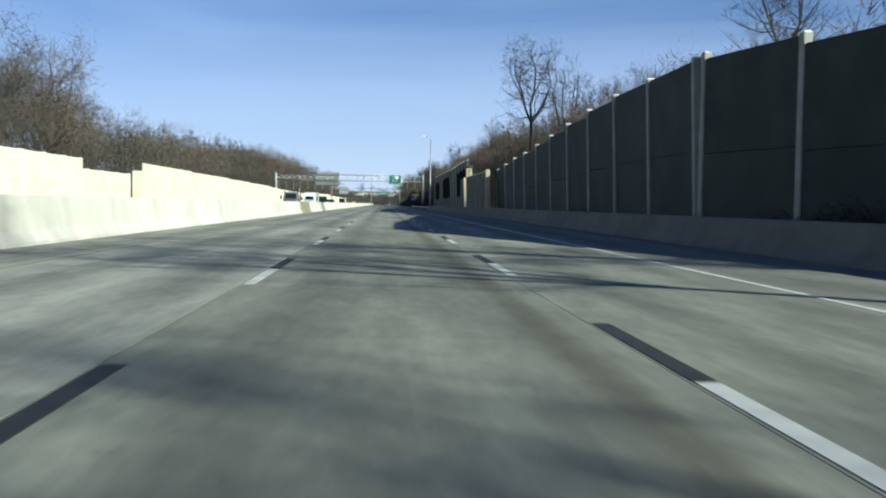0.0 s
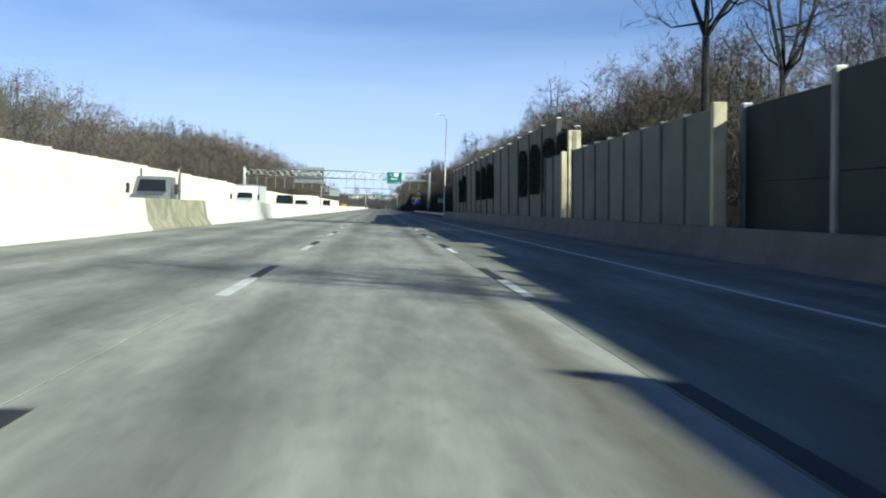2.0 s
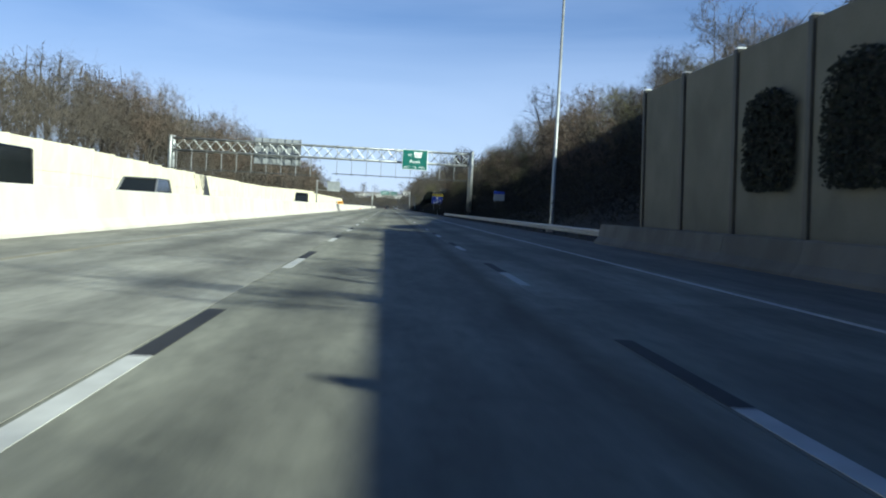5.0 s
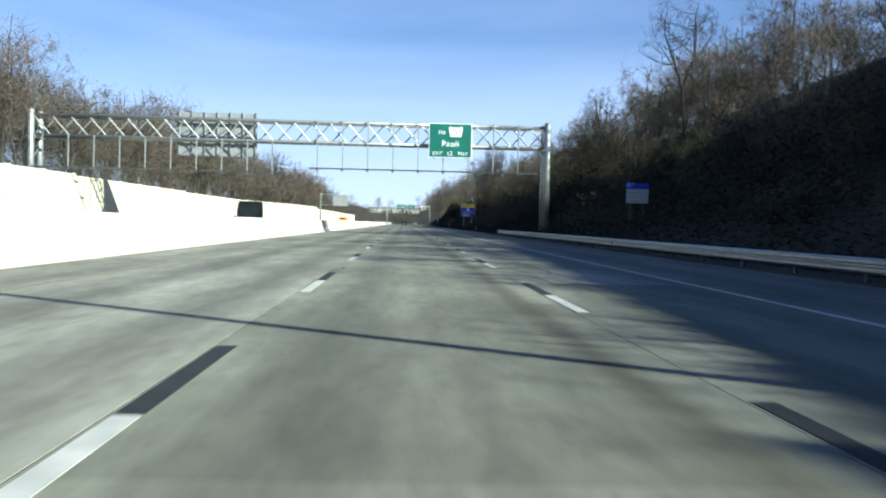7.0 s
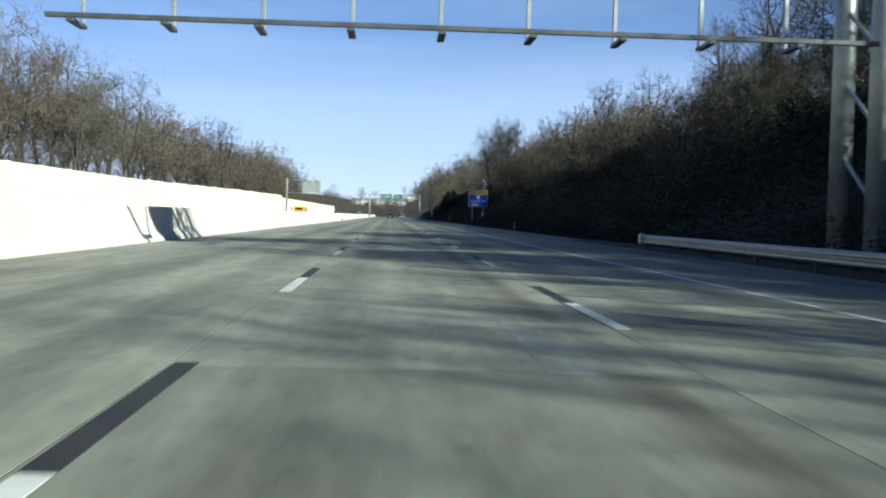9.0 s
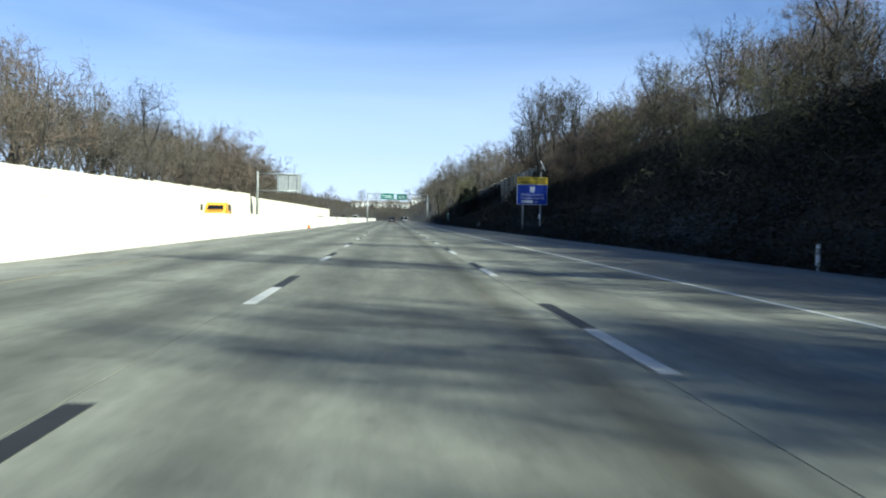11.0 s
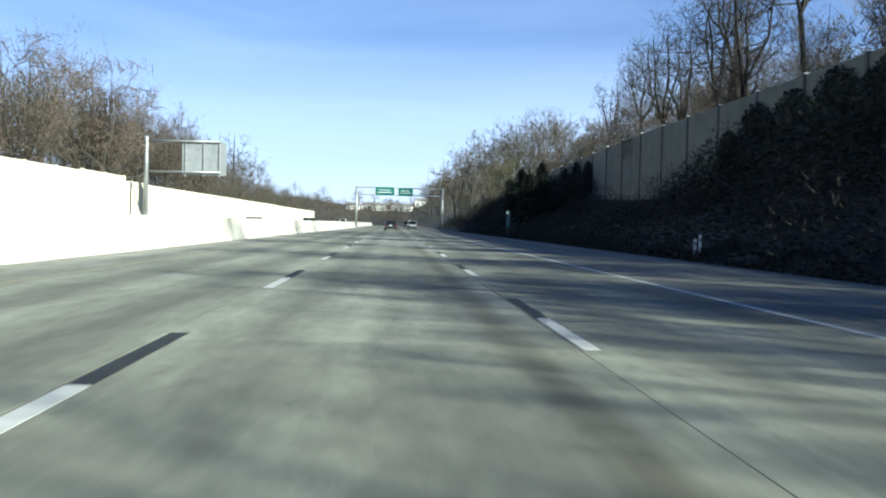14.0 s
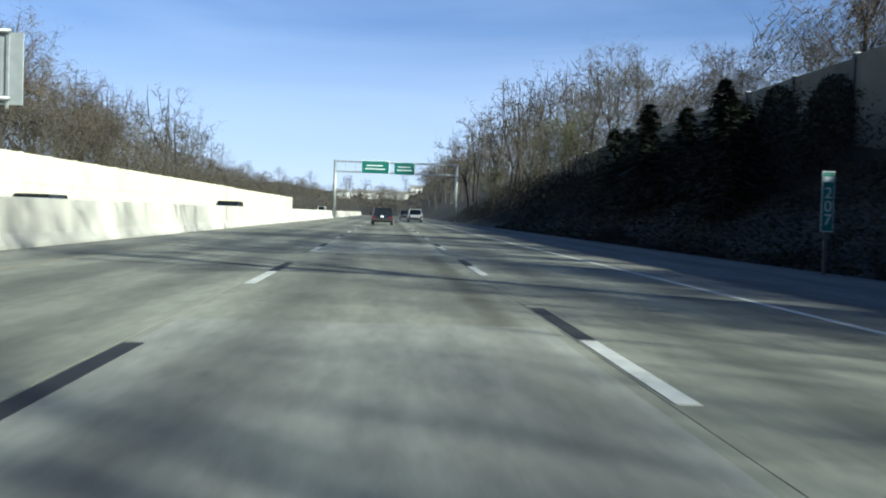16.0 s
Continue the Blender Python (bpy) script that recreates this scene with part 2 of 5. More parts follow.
BRUSH_SHADED = mat("shade_toned_brush", (0.014, 0.013, 0.010), (0.042, 0.037, 0.028), 0.15, 3, 0.95, 0)
# the same dry brush in its lit colour
BRUSH = mat("dry_brush", (0.033, 0.028, 0.021), (0.084, 0.071, 0.053), 0.15, 3, 0.95, 0)
IVY = mat("dark_ivy", (0.006, 0.008, 0.005), (0.014, 0.019, 0.011), 3, 12, 0.95, 0)
NEEDLES = mat("spruce_needles", (0.008, 0.014, 0.009), (0.02, 0.034, 0.02), 1, 8, 0.8, 0)
# litter and grass, darkened so the bank's shade sits in the colour
GROUND = mat("shade_dark_litter_and_grass", (0.014, 0.012, 0.008), (0.042, 0.036, 0.024), 0.12, 6, 0.95, 0.6)
TYRE = mat("tyre_rubber", (0.012, 0.012, 0.012), (0.03, 0.03, 0.03), 5, 40, 0.85, 0.1)
GLASS_DARK = mat("tinted_car_glass", (0.01, 0.012, 0.014), (0.015, 0.018, 0.02), 1, 5, 0.08, 0)
CAR_NAVY = mat("dark_navy_car_paint", (0.008, 0.010, 0.020), (0.014, 0.017, 0.032), 1, 8, 0.3, 0, clear=0.6)
CAR_BLACK = mat("black_car_paint", (0.008, 0.008, 0.009), (0.015, 0.015, 0.016), 1, 8, 0.3, 0, clear=0.6)
CAR_WHITE = mat("white_car_paint", (0.58, 0.59, 0.59), (0.68, 0.69, 0.69), 1, 8, 0.35, 0, clear=0.5)
CAR_YELLOW = mat("yellow_truck_paint", (0.70, 0.32, 0.03), (0.78, 0.40, 0.05), 1, 8, 0.35, 0, clear=0.5)
CAR_GREY = mat("grey_car_paint", (0.10, 0.105, 0.11), (0.15, 0.155, 0.16), 1, 8, 0.35, 0.0, clear=0.5)
CHROME = mat("bright_metal", (0.6, 0.6, 0.6), (0.75, 0.75, 0.75), 2, 20, 0.2, 0, metal=1.0)
RED_LENS = mat("red_lamp_lens", (0.10, 0.005, 0.005), (0.14, 0.008, 0.008), 2, 20, 0.25, 0)
ORANGE = mat("orange_cone_plastic", (0.75, 0.13, 0.02), (0.85, 0.20, 0.04), 3, 20, 0.5, 0)
HOUSE_WALL = mat("pale_siding", (0.66, 0.66, 0.64), (0.80, 0.80, 0.78), 0.6, 6, 0.8, 0.1, jitter=0.6)
ROOF = mat("grey_roof_shingle", (0.14, 0.13, 0.13), (0.26, 0.25, 0.24), 0.6, 6, 0.9, 0.2)


# ---- mesh building ----
class Geo:
    """Collects vertices and faces of one part."""

    def __init__(self):
        self.v, self.f = [], []

    def quad(self, *pts):
        n = len(self.v)
        self.v += [tuple(p) for p in pts]
        self.f.append(tuple(range(n, n + len(pts))))

    def box(self, x0, x1, y0, y1, z0, z1, c=0.0):
        """A box, with chamfered upright edges and top edges when c is given."""
        n = len(self.v)
        if not c:
            self.v += [(x, y, z) for z in (z0, z1) for y in (y0, y1) for x in (x0, x1)]
            self.f += [tuple(n + i for i in q) for q in ((0, 2, 3, 1), (4, 5, 7, 6), (0, 1, 5, 4), (2, 6, 7, 3), (0, 4, 6, 2), (1, 3, 7, 5))]
            return self
        ring = [(x0 + c, y0), (x1 - c, y0), (x1, y0 + c), (x1, y1 - c), (x1 - c, y1), (x0 + c, y1), (x0, y1 - c), (x0, y0 + c)]
        mx, my = (x0 + x1) / 2, (y0 + y1) / 2
        inner = [(x - c * (1 if x > mx else -1), y - c * (1 if y > my else -1)) for x, y in ring]
        rows = [[(x, y, z0) for x, y in inner], [(x, y, z0 + c) for x, y in ring], [(x, y, z1 - c) for x, y in ring], [(x, y, z1) for x, y in inner]]
        self.loft(rows, close=True, caps=True)
        return self

    def loft(self, rows, close=True, caps=False):
        n, k = len(self.v), len(rows[0])
        for r in rows:
            self.v += [tuple(p) for p in r]
        m = k if close else k - 1
        for i in range(len(rows) - 1):
            for j in range(m):
                a, b = n + i * k + j, n + i * k + (j + 1) % k
                self.f.append((a, b, b + k, a + k))
        if caps:
            self.f.append(tuple(range(n + k - 1, n - 1, -1)))
            e = n + (len(rows) - 1) * k
            self.f.append(tuple(range(e, e + k)))
        return self

    def tube(self, pts, radii, sides=8, caps=True):
        rows = []
        for i, p in enumerate(pts):
            p = Vector(p)
            a = Vector(pts[max(0, i - 1)])
            b = Vector(pts[min(len(pts) - 1, i + 1)])
            d = (b - a).normalized()
            u = d.cross(Vector((0, 0, 1)) if abs(d.z) < 0.95 else Vector((1, 0, 0))).normalized()
            w = d.cross(u)
            rows.append([p + (u * math.cos(2 * math.pi * j / sides) + w * math.sin(2 * math.pi * j / sides)) * radii[i] for j in range(sides)])
        return self.loft(rows, True, caps)

    def rod(self, a, b, r, sides=6):
        return self.tube([a, b], [r, r], sides)

    def along_y(self, profile, y0, y1):
        """A closed profile of (x, z) points drawn from y0 to y1."""
        return self.loft([[(x, y0, z) for x, z in profile], [(x, y1, z) for x, z in profile]], True, True)

    def mesh(self, name, material, smooth=False):
        me = bpy.data.meshes.new(name)
        me.from_pydata(self.v, [], self.f)
        me.materials.append(material)
        bm = bmesh.new()
        bm.from_mesh(me)
        bmesh.ops.recalc_face_normals(bm, faces=bm.faces[:])
        if smooth:
            for f in bm.faces:
                f.smooth = True
        bm.to_mesh(me)
        bm.free()
        return me

    def raw(self, name, material):
        me = bpy.data.meshes.new(name)
        me.from_pydata(self.v, [], self.f)
        me.materials.append(material)
        return me


def part(name, g, material, parent, label="", smooth=False):
    ob = new(name, g.mesh(name, material, smooth))
    ob.parent = parent
    return tagged(ob, label)


def piece(name, me, parent, m=None):
    ob = new(name, me)
    ob.parent = parent
    if m is not None:
        ob.matrix_basis = m
    return ob


def empty(name, m=None, label="", category="", group="", kind=""):
    ob = new(name)
    ob.empty_display_size = 0.2
    if m is not None:
        ob.matrix_basis = m
    return tagged(ob, label, category, group, kind)


def at(x, y, z=0.0, turn=0.0):
    return pose(x, y, z, 0, 0, turn)


# ---- ground: one sheet with the cutting's slopes and the hill at the far end ----
def smooth_step(a, b, v):
    v = min(1.0, max(0.0, (v - a) / (b - a)))
    return v * v * (3 - 2 * v)


def ground_z(x, y):
    n = noise.noise(Vector((x * 0.05, y * 0.03, 0.3)))
    right = max(0.0, x - 10.8 - 3.6 * smooth_step(405, 425, y) * smooth_step(470, 452, y) * smooth_step(26, 18, x))
    steep = 0.20 + 0.28 * smooth_step(180, 215, y) - 0.13 * smooth_step(498, 512, y) * smooth_step(558, 546, y)
    z = min(right, 26) * steep + max(0, right - 26) * 0.12
    z *= 1 + 0.25 * n
    left = max(0.0, -31.5 - x)
    z += min(left, 50) * 0.10 * (1 + 0.5 * n) + max(0, left - 50) * 0.02
    far = smooth_step(820, 1250, y)
    z += far * 18 * (0.8 + 0.4 * noise.noise(Vector((x * 0.004, y * 0.004, 2.0))))
    back = smooth_step(-60, -200, y)
    return z * (1 - 0.3 * back) - 0.06


def build_ground():
    xs = [-2500, -1200, -600, -300, -180, -120, -90, -75, -62, -52, -44, -38, -34, -31.5, -20, -9, 0, 6, 9.2, 10.8, 12, 13.5, 15.5, 18, 21, 25, 30, 36, 44, 54, 68, 90, 130, 200, 350, 700, 1300, 2500]
    ys = [-2500, -1200, -600, -300, -200, -120, -60] + [-30 + 12 * i for i in range(60)] + [700 + 35 * i for i in range(20)] + [1500, 1800, 2300, 3000, 4200]
    g = Geo()
    k = len(xs)
    for y in ys:
        for x in xs:
            z = ground_z(x, y)
            g.v.append((x, y, z if not -31 < x < 9.5 or y > 840 else -0.06))
    for j in range(len(ys) - 1):
        for i in range(k - 1):
            a = j * k + i
            g.f.append((a, a + 1, a + k + 1, a + k))
    ob = new("ground", g.mesh("ground", GROUND, True))
    tagged(ob, "leaf litter and dry grass on the cutting's slopes, darkened for the shade", "ground", kind="structure")


build_ground()

# ---- the carriageways ----
LINE_L, LINE_R, EDGE_R, EDGE_L = -1.829, 1.829, 5.10, -5.80
Y0, Y1 = -40.0, 840.0

road = empty("road", label="worn pale concrete motorway with three lanes", category="road", kind="structure")
base = Geo().box(EDGE_L - 0.3, EDGE_R + 0.3, Y0, Y1, -0.3, -0.005)
part("roadbed", base, TAR, road, "dark joint filler under the slabs")
SLAB = 9.4
lanes = [(EDGE_L - 0.25, LINE_L - 0.118), (LINE_L - 0.104, LINE_R - 0.114), (LINE_R - 0.105, EDGE_R + 0.25)]
for i, (a, b) in enumerate(lanes):
    me = Geo().box(a, b, 0.006, SLAB - 0.006, -0.2, 0.0).mesh("slab", ROAD)
    me_pale = Geo().box(a, b, 0.005, SLAB - 0.005, -0.2, 0.0).mesh("pale_slab", ROAD_PALE)
    y = Y0 + 2.3 * i
    while y < Y1 - SLAB:
        piece("slab", me_pale if (i == 0 and y < 250) or (i == 1 and 40 < y < 122) else me, road, at(0, y))
        y += SLAB

sh = new("shoulder", Geo().box(EDGE_R + 0.262, 10.2, Y0, Y1, -0.3, -0.004).mesh("shoulder", SHOULDER))
tagged(sh, "grey concrete hard shoulder beside the right lane", "shoulder", kind="structure")
sh = new("shoulder", Geo().box(-8.8, EDGE_L - 0.262, Y0, Y1, -0.3, -0.004).mesh("shoulder", ROAD_PALE))
tagged(sh, "pale concrete inner shoulder along the median barrier", "shoulder", kind="structure")
opp = new("road_opposite", Geo().box(-29.0, -8.8, Y0, Y1, -0.3, -0.006).mesh("road_opposite", SHOULDER))
tagged(opp, "concrete carriageway of the oncoming traffic behind the barrier", "road", kind="structure")

marks = empty("lane_markings", label="white dashes each followed by a black contrast dash", category="road marking", kind="structure")
white = Geo().box(-0.075, 0.075, 0, 2.88, 0.0, 0.004).mesh("white_dash", WHITE_PAINT)
black = Geo().box(-0.08, 0.08, 2.885, 5.87, 0.0, 0.004).mesh("black_dash", BLACK_PAINT)
for x, first, cycle in ((LINE_L, 2.127, 12.322), (LINE_R, 4.557, 12.062)):
    k = -3
    while first + cycle * k < Y1 - 10:
        y = first + cycle * k
        piece("white_dash", white, marks, at(x, y, 0.001))
        piece("black_dash", black, marks, at(x, y, 0.001))
        k += 1
part("edge_line", Geo().box(EDGE_R - 0.06, EDGE_R + 0.06, Y0, Y1, 0.001, 0.005), WHITE_PAINT, marks, "solid white edge line")
part("edge_line", Geo().box(EDGE_L - 0.06, EDGE_L + 0.06, Y0, Y1, 0.001, 0.005), YELLOW_PAINT, marks, "faded yellow edge line")

# pale repairs let into the slabs
for x0, x1, y0, y1 in ((0.5, 1.45, 83.6, 87.0), (-1.83, 1.6, 111.9, 120.6), (-5.6, -2.05, 111.9, 117.0), (0.65, 1.35, 291.2, 294.5),
                       (-1.85, 1.6, 490.0, 502.6), (-1.85, 1.6, 502.7, 515.0), (-1.85, 1.6, 531.0, 541.0), (2.4, 4.6, 240.0, 246.0)):
    piece("repair_patch", Geo().box(x0, x1, y0, y1, -0.02, 0.0025).mesh("repair_patch", PATCH), road)


def build_scrap(x, y, w, l, turn, seed):
    """A ragged scrap of tyre rubber lying on the road."""
    r = random.Random(seed)
    s = empty("tyre_scrap", at(x, y, 0.003, turn), "small black scrap of tyre rubber on the concrete", "debris", "scraps on the road")
    ring = [(w / 2 * math.cos(a) * r.uniform(0.7, 1.1), l / 2 * math.sin(a) * r.uniform(0.7, 1.1)) for a in [k * 0.628 for k in range(10)]]
    part("rubber", Geo().loft([[(p, q, 0.0) for p, q in ring], [(p * 0.9, q * 0.9, 0.012) for p, q in ring], [(p * 0.5, q * 0.5, 0.02) for p, q in ring]], True, True), TAR, s)


for k, (x, y, w, l) in enumerate(((-0.05, 55.3, 0.07, 0.10), (0.40, 106.8, 0.18, 0.35), (0.95, 106.9, 0.26, 0.14), (1.98, 386.0, 0.14, 0.16), (-1.3, 496.8, 0.06, 0.10), (-1.72, 243.9, 0.12, 0.09))):
    build_scrap(x, y, w, l, 40 * k, 90 + k)

# ---- median barrier ----
median = empty("median_barrier", label="pale concrete median barrier between the carriageways", category="barrier", kind="structure")
PROFILE = [(-7.95, 0.0), (-7.95, 0.08), (-8.13, 0.33), (-8.25, 1.10), (-8.29, 1.14), (-8.47, 1.14), (-8.51, 1.10), (-8.63, 0.33), (-8.81, 0.08), (-8.81, 0.0)]
SEG = 6.1
me_new = Geo().along_y(PROFILE, 0.008, SEG - 0.008).mesh("barrier_section", BARRIER)
me_old = Geo().along_y(PROFILE, 0.008, SEG - 0.008).mesh("old_barrier_section", BARRIER_OLD)
y = Y0
while y < Y1 - SEG:
    old = 97.5 < y + SEG / 2 < 110.5
    ob = piece("barrier_section", me_old if old else me_new, median, at(0, y, -0.004))
    if old:
        tagged(ob, "weathered tan barrier section")
    y += SEG

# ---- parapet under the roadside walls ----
parapet = empty("parapet", label="concrete parapet at the foot of the wall, darkened for its shade", category="barrier", kind="structure")
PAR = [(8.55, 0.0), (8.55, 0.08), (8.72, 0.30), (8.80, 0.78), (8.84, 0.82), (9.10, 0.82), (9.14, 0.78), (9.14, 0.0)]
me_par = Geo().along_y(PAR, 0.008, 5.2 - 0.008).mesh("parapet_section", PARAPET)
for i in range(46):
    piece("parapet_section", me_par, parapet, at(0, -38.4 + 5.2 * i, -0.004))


# ---- noise walls ----
CROSS_FALL = 2.0


def leaning(x):
    """Turns what stands at x about its foot: seen from the cross-falling road, upright walls stand that much towards it."""
    return Matrix.Translation((x, 0, 0)) @ pose(0, 0, 0, 0, -CROSS_FALL, 0) @ Matrix.Translation((-x, 0, 0))


def steps(table, v):
    """Straight lines between the pairs of a table."""
    for (a, p), (b, q) in zip(table, table[1:]):
        if v <= b:
            return p + (q - p) * max(0.0, (v - a) / (b - a))
    return table[-1][1]


def noise_wall(name, x, y0, bays, bay, tops, foot, panel_mat, post_mat, post_w, label, side=1, courses=2, cap=True, kind_label=""):
    """A wall of stacked panels between posts; tops gives the height at a distance along it. side: which way the posts stand proud."""
    wall = empty(name, label=label, category="noise wall", kind="structure")
    cache = {}
    for i in range(bays):
        ya, z = y0 + i * bay, round(tops(y0 + (i + 0.5) * bay) * 8) / 8
        if z not in cache:
            g = []
            h = (z - foot) / courses
            for c in range(courses):
                g.append(Geo().box(-0.09, 0.09, post_w / 2, bay - post_w / 2, foot + c * h + 0.006, foot + (c + 1) * h - 0.006, 0.02).mesh("panel", panel_mat))
            cache[z] = g
        for me in cache[z]:
            piece("panel", me, wall, at(x, ya))
    pc = {}
    for i in range(bays + 1):
        ya = y0 + i * bay
        z = round(max(tops(ya - bay / 2), tops(ya + bay / 2)) * 8) / 8 + 0.06
        if z not in pc:
            g = Geo().box(-0.16, 0.16, -post_w / 2, post_w / 2, foot, z, 0.02)
            c = Geo().box(-0.13, 0.13, -post_w / 2 + 0.02, post_w / 2 - 0.02, z + 0.002, z + 0.05, 0.015)
            pc[z] = g.mesh("post", post_mat), c.mesh("cap", SIGN_WHITE)
        p = piece("post", pc[z][0], wall, at(x - 0.02 * side, ya))
        if cap:
            tagged(piece("cap", pc[z][1], p), "pale post cap")
    return wall


def tops_a(y):
    return 6.04 if y < 46.5 else 6.04 - (y - 46.5) * 0.0426


wall_near = noise_wall("noise_wall_near", 10.49, 34.7, 10, 5.8, tops_a, -0.1, PANEL_SHADED, POST_CONC, 0.24, "grey panel noise wall, darkened for its shade, with pale concrete posts")
wing = noise_wall("noise_wall_wing", 0.0, 0.0, 5, 5.1, lambda y: 6.04 - 0.03 * y, -0.3, PANEL_SHADED, POST_CONC, 0.24, "grey wing of the noise wall turning away from the road, darkened for its shade")
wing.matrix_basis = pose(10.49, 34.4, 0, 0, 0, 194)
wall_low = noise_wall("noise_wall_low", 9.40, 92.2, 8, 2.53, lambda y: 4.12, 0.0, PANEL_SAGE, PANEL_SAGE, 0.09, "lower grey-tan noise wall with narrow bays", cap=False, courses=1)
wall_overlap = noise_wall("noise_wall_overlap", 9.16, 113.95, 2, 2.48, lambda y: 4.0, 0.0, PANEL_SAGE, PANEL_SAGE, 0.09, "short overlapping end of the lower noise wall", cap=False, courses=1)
for xa, ya, w_, za, words in ((9.40, 92.1, 0.20, 4.27, "concrete end pillar of the low noise wall, sunlight put into its colour"), (9.10, 113.85, 0.15, 4.10, "end pillar of the overlapping wall, sunlight put into its pale colour"), (9.60, 113.8, 0.32, 5.15, "end pillar of the tall wall, sunlight put into its pale colour")):
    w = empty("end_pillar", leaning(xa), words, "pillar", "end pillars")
    part("shaft", Geo().box(xa - w_, xa + w_, ya - 0.24, ya, 0, za, 0.03), POST_SUN_TONED, w)
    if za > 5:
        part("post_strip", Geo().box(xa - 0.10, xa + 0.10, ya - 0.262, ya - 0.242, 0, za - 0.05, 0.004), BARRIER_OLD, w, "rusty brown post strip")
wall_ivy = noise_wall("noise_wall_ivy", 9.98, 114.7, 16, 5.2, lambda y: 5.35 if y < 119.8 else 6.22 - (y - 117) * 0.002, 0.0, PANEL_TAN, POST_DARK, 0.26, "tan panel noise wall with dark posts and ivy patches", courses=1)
for w, xa in ((wall_near, 10.49), (wall_low, 9.40), (wall_overlap, 9.16), (wall_ivy, 9.98)):
    w.matrix_basis = leaning(xa)
# added wall behind the growth, its heights set by the shadow edge on the road
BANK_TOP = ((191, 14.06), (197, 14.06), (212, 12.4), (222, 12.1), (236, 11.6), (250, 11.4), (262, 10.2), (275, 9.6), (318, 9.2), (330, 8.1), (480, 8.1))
noise_wall("shade_wall_bank", 23.0, 191.1, 78, 3.55, lambda y: steps(BANK_TOP, y), 3.5, PANEL_SHADED, POST_DARK, 0.2, "dark wall added on the wooded bank to shade the road", cap=False, courses=1)
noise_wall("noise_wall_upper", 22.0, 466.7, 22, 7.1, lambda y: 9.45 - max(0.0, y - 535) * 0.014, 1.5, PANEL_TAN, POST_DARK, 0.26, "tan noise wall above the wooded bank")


def tops_left(y):
    for a, za, b, zb in ((-100, 5.0, 124, 5.03), (124, 5.55, 263, 5.05), (263, 5.0, 300, 4.6), (300, 4.6, 400, 4.3), (400, 4.4, 480, 5.1), (480, 5.1, 553, 5.5), (553, 5.2, 900, 4.9)):
        if a <= y < b:
            return za + (zb - za) * (y - a) / (b - a)
    return 5.0


noise_wall("noise_wall_left_a", -29.3, -32.0, 25, 5.3, tops_left, 0.0, PANEL_LIGHT, PANEL_LIGHT, 0.3, "cream noise wall in full sun beyond the oncoming lanes", cap=False)
noise_wall("noise_wall_left_b", -30.4, 100.8, 4, 5.65, lambda y: 4.15, 0.0, PANEL_LIGHT, PANEL_LIGHT, 0.3, "set-back lower cream noise wall section", cap=False)
for x, y, r_, m_, words in ((-30.3, 123.9, 0.16, POST_DARK, "dark steel post at the end of the set-back wall"), (-30.2, 124.7, 0.14, PANEL_LIGHT, "slim cream post beside the wall's end")):
    w = empty("end_post", None, words, "post", "posts at the wall's end")
    part("shaft", Geo().box(x - r_, x + r_, y - 0.12, y + 0.12, 0, 4.5, 0.02), m_, w)
    part("cap", Geo().box(x - r_ - 0.02, x + r_ + 0.02, y - 0.14, y + 0.14, 4.502, 4.56, 0.015), m_, w)
noise_wall("noise_wall_left_c", -29.3, 126.2, 58, 7.365, tops_left, 0.0, PANEL_LIGHT, PANEL_LIGHT, 0.3, "long cream noise wall in full sun beyond the oncoming lanes", cap=False)
noise_wall("noise_wall_left_d", -30.8, 555.0, 38, 7.4, tops_left, 0.0, PANEL_LIGHT, PANEL_LIGHT, 0.3, "set-back cream noise wall with a stepped top", cap=False)
for ya in (553.6,):
    w = new("wall_return", Geo().box(-30.9, -29.2, ya - 0.1, ya + 0.1, 0, 5.3, 0.02).mesh("wall_return", PANEL_LIGHT))
    tagged(w, "short cream wall return at the sign post", "noise wall", kind="structure")
for ya in (100.6, 125.9):
    w = new("wall_return", Geo().box(-30.8, -29.2, ya - 0.12, ya + 0.12, 0, 4.6, 0.02).mesh("wall_return", PANEL_LIGHT))
    tagged(w, "short cream wall return closing the set-back", "noise wall", kind="structure")

# ---- text helper ----
def text_part(name, words, size, x, z, y, material, parent, label, align='CENTER', squeeze=1.0):
    """Words as a flat mesh with a little depth, read from the south."""
    cu = bpy.data.curves.new(name, 'FONT')
    cu.body, cu.size, cu.extrude, cu.align_x = words, size, 0.008, align
    cu.space_character = 1.08
    ob = new(name, cu)
    dg = bpy.context.evaluated_depsgraph_get()
    me = bpy.data.meshes.new_from_object(ob.evaluated_get(dg))
    bpy.data.objects.remove(ob)
    me.materials.clear()
    me.materials.append(material)
    me.transform(Matrix.Diagonal((squeeze, 1, 1, 1)))
    ob = new(name, me)
    ob.parent = parent
    ob.matrix_basis = pose(x, y, z, 90)
    return tagged(ob, label)


def text_line(name, words, size, x, z, y, material, parent, label, squeeze=1.0):
    """A centred line, each word a part of its own."""
    made = [text_part(name, w, size, 0, z, y, material, parent, label, 'LEFT', squeeze) for w in words.split()]
    widths = [max(v.co.x for v in o.data.vertices) for o in made]
    gap = size * 0.42 * squeeze
    left = x - (sum(widths) + gap * (len(made) - 1)) / 2
    for o, w in zip(made, widths):
        o.matrix_basis = pose(left, y, z, 90)
        left += w + gap


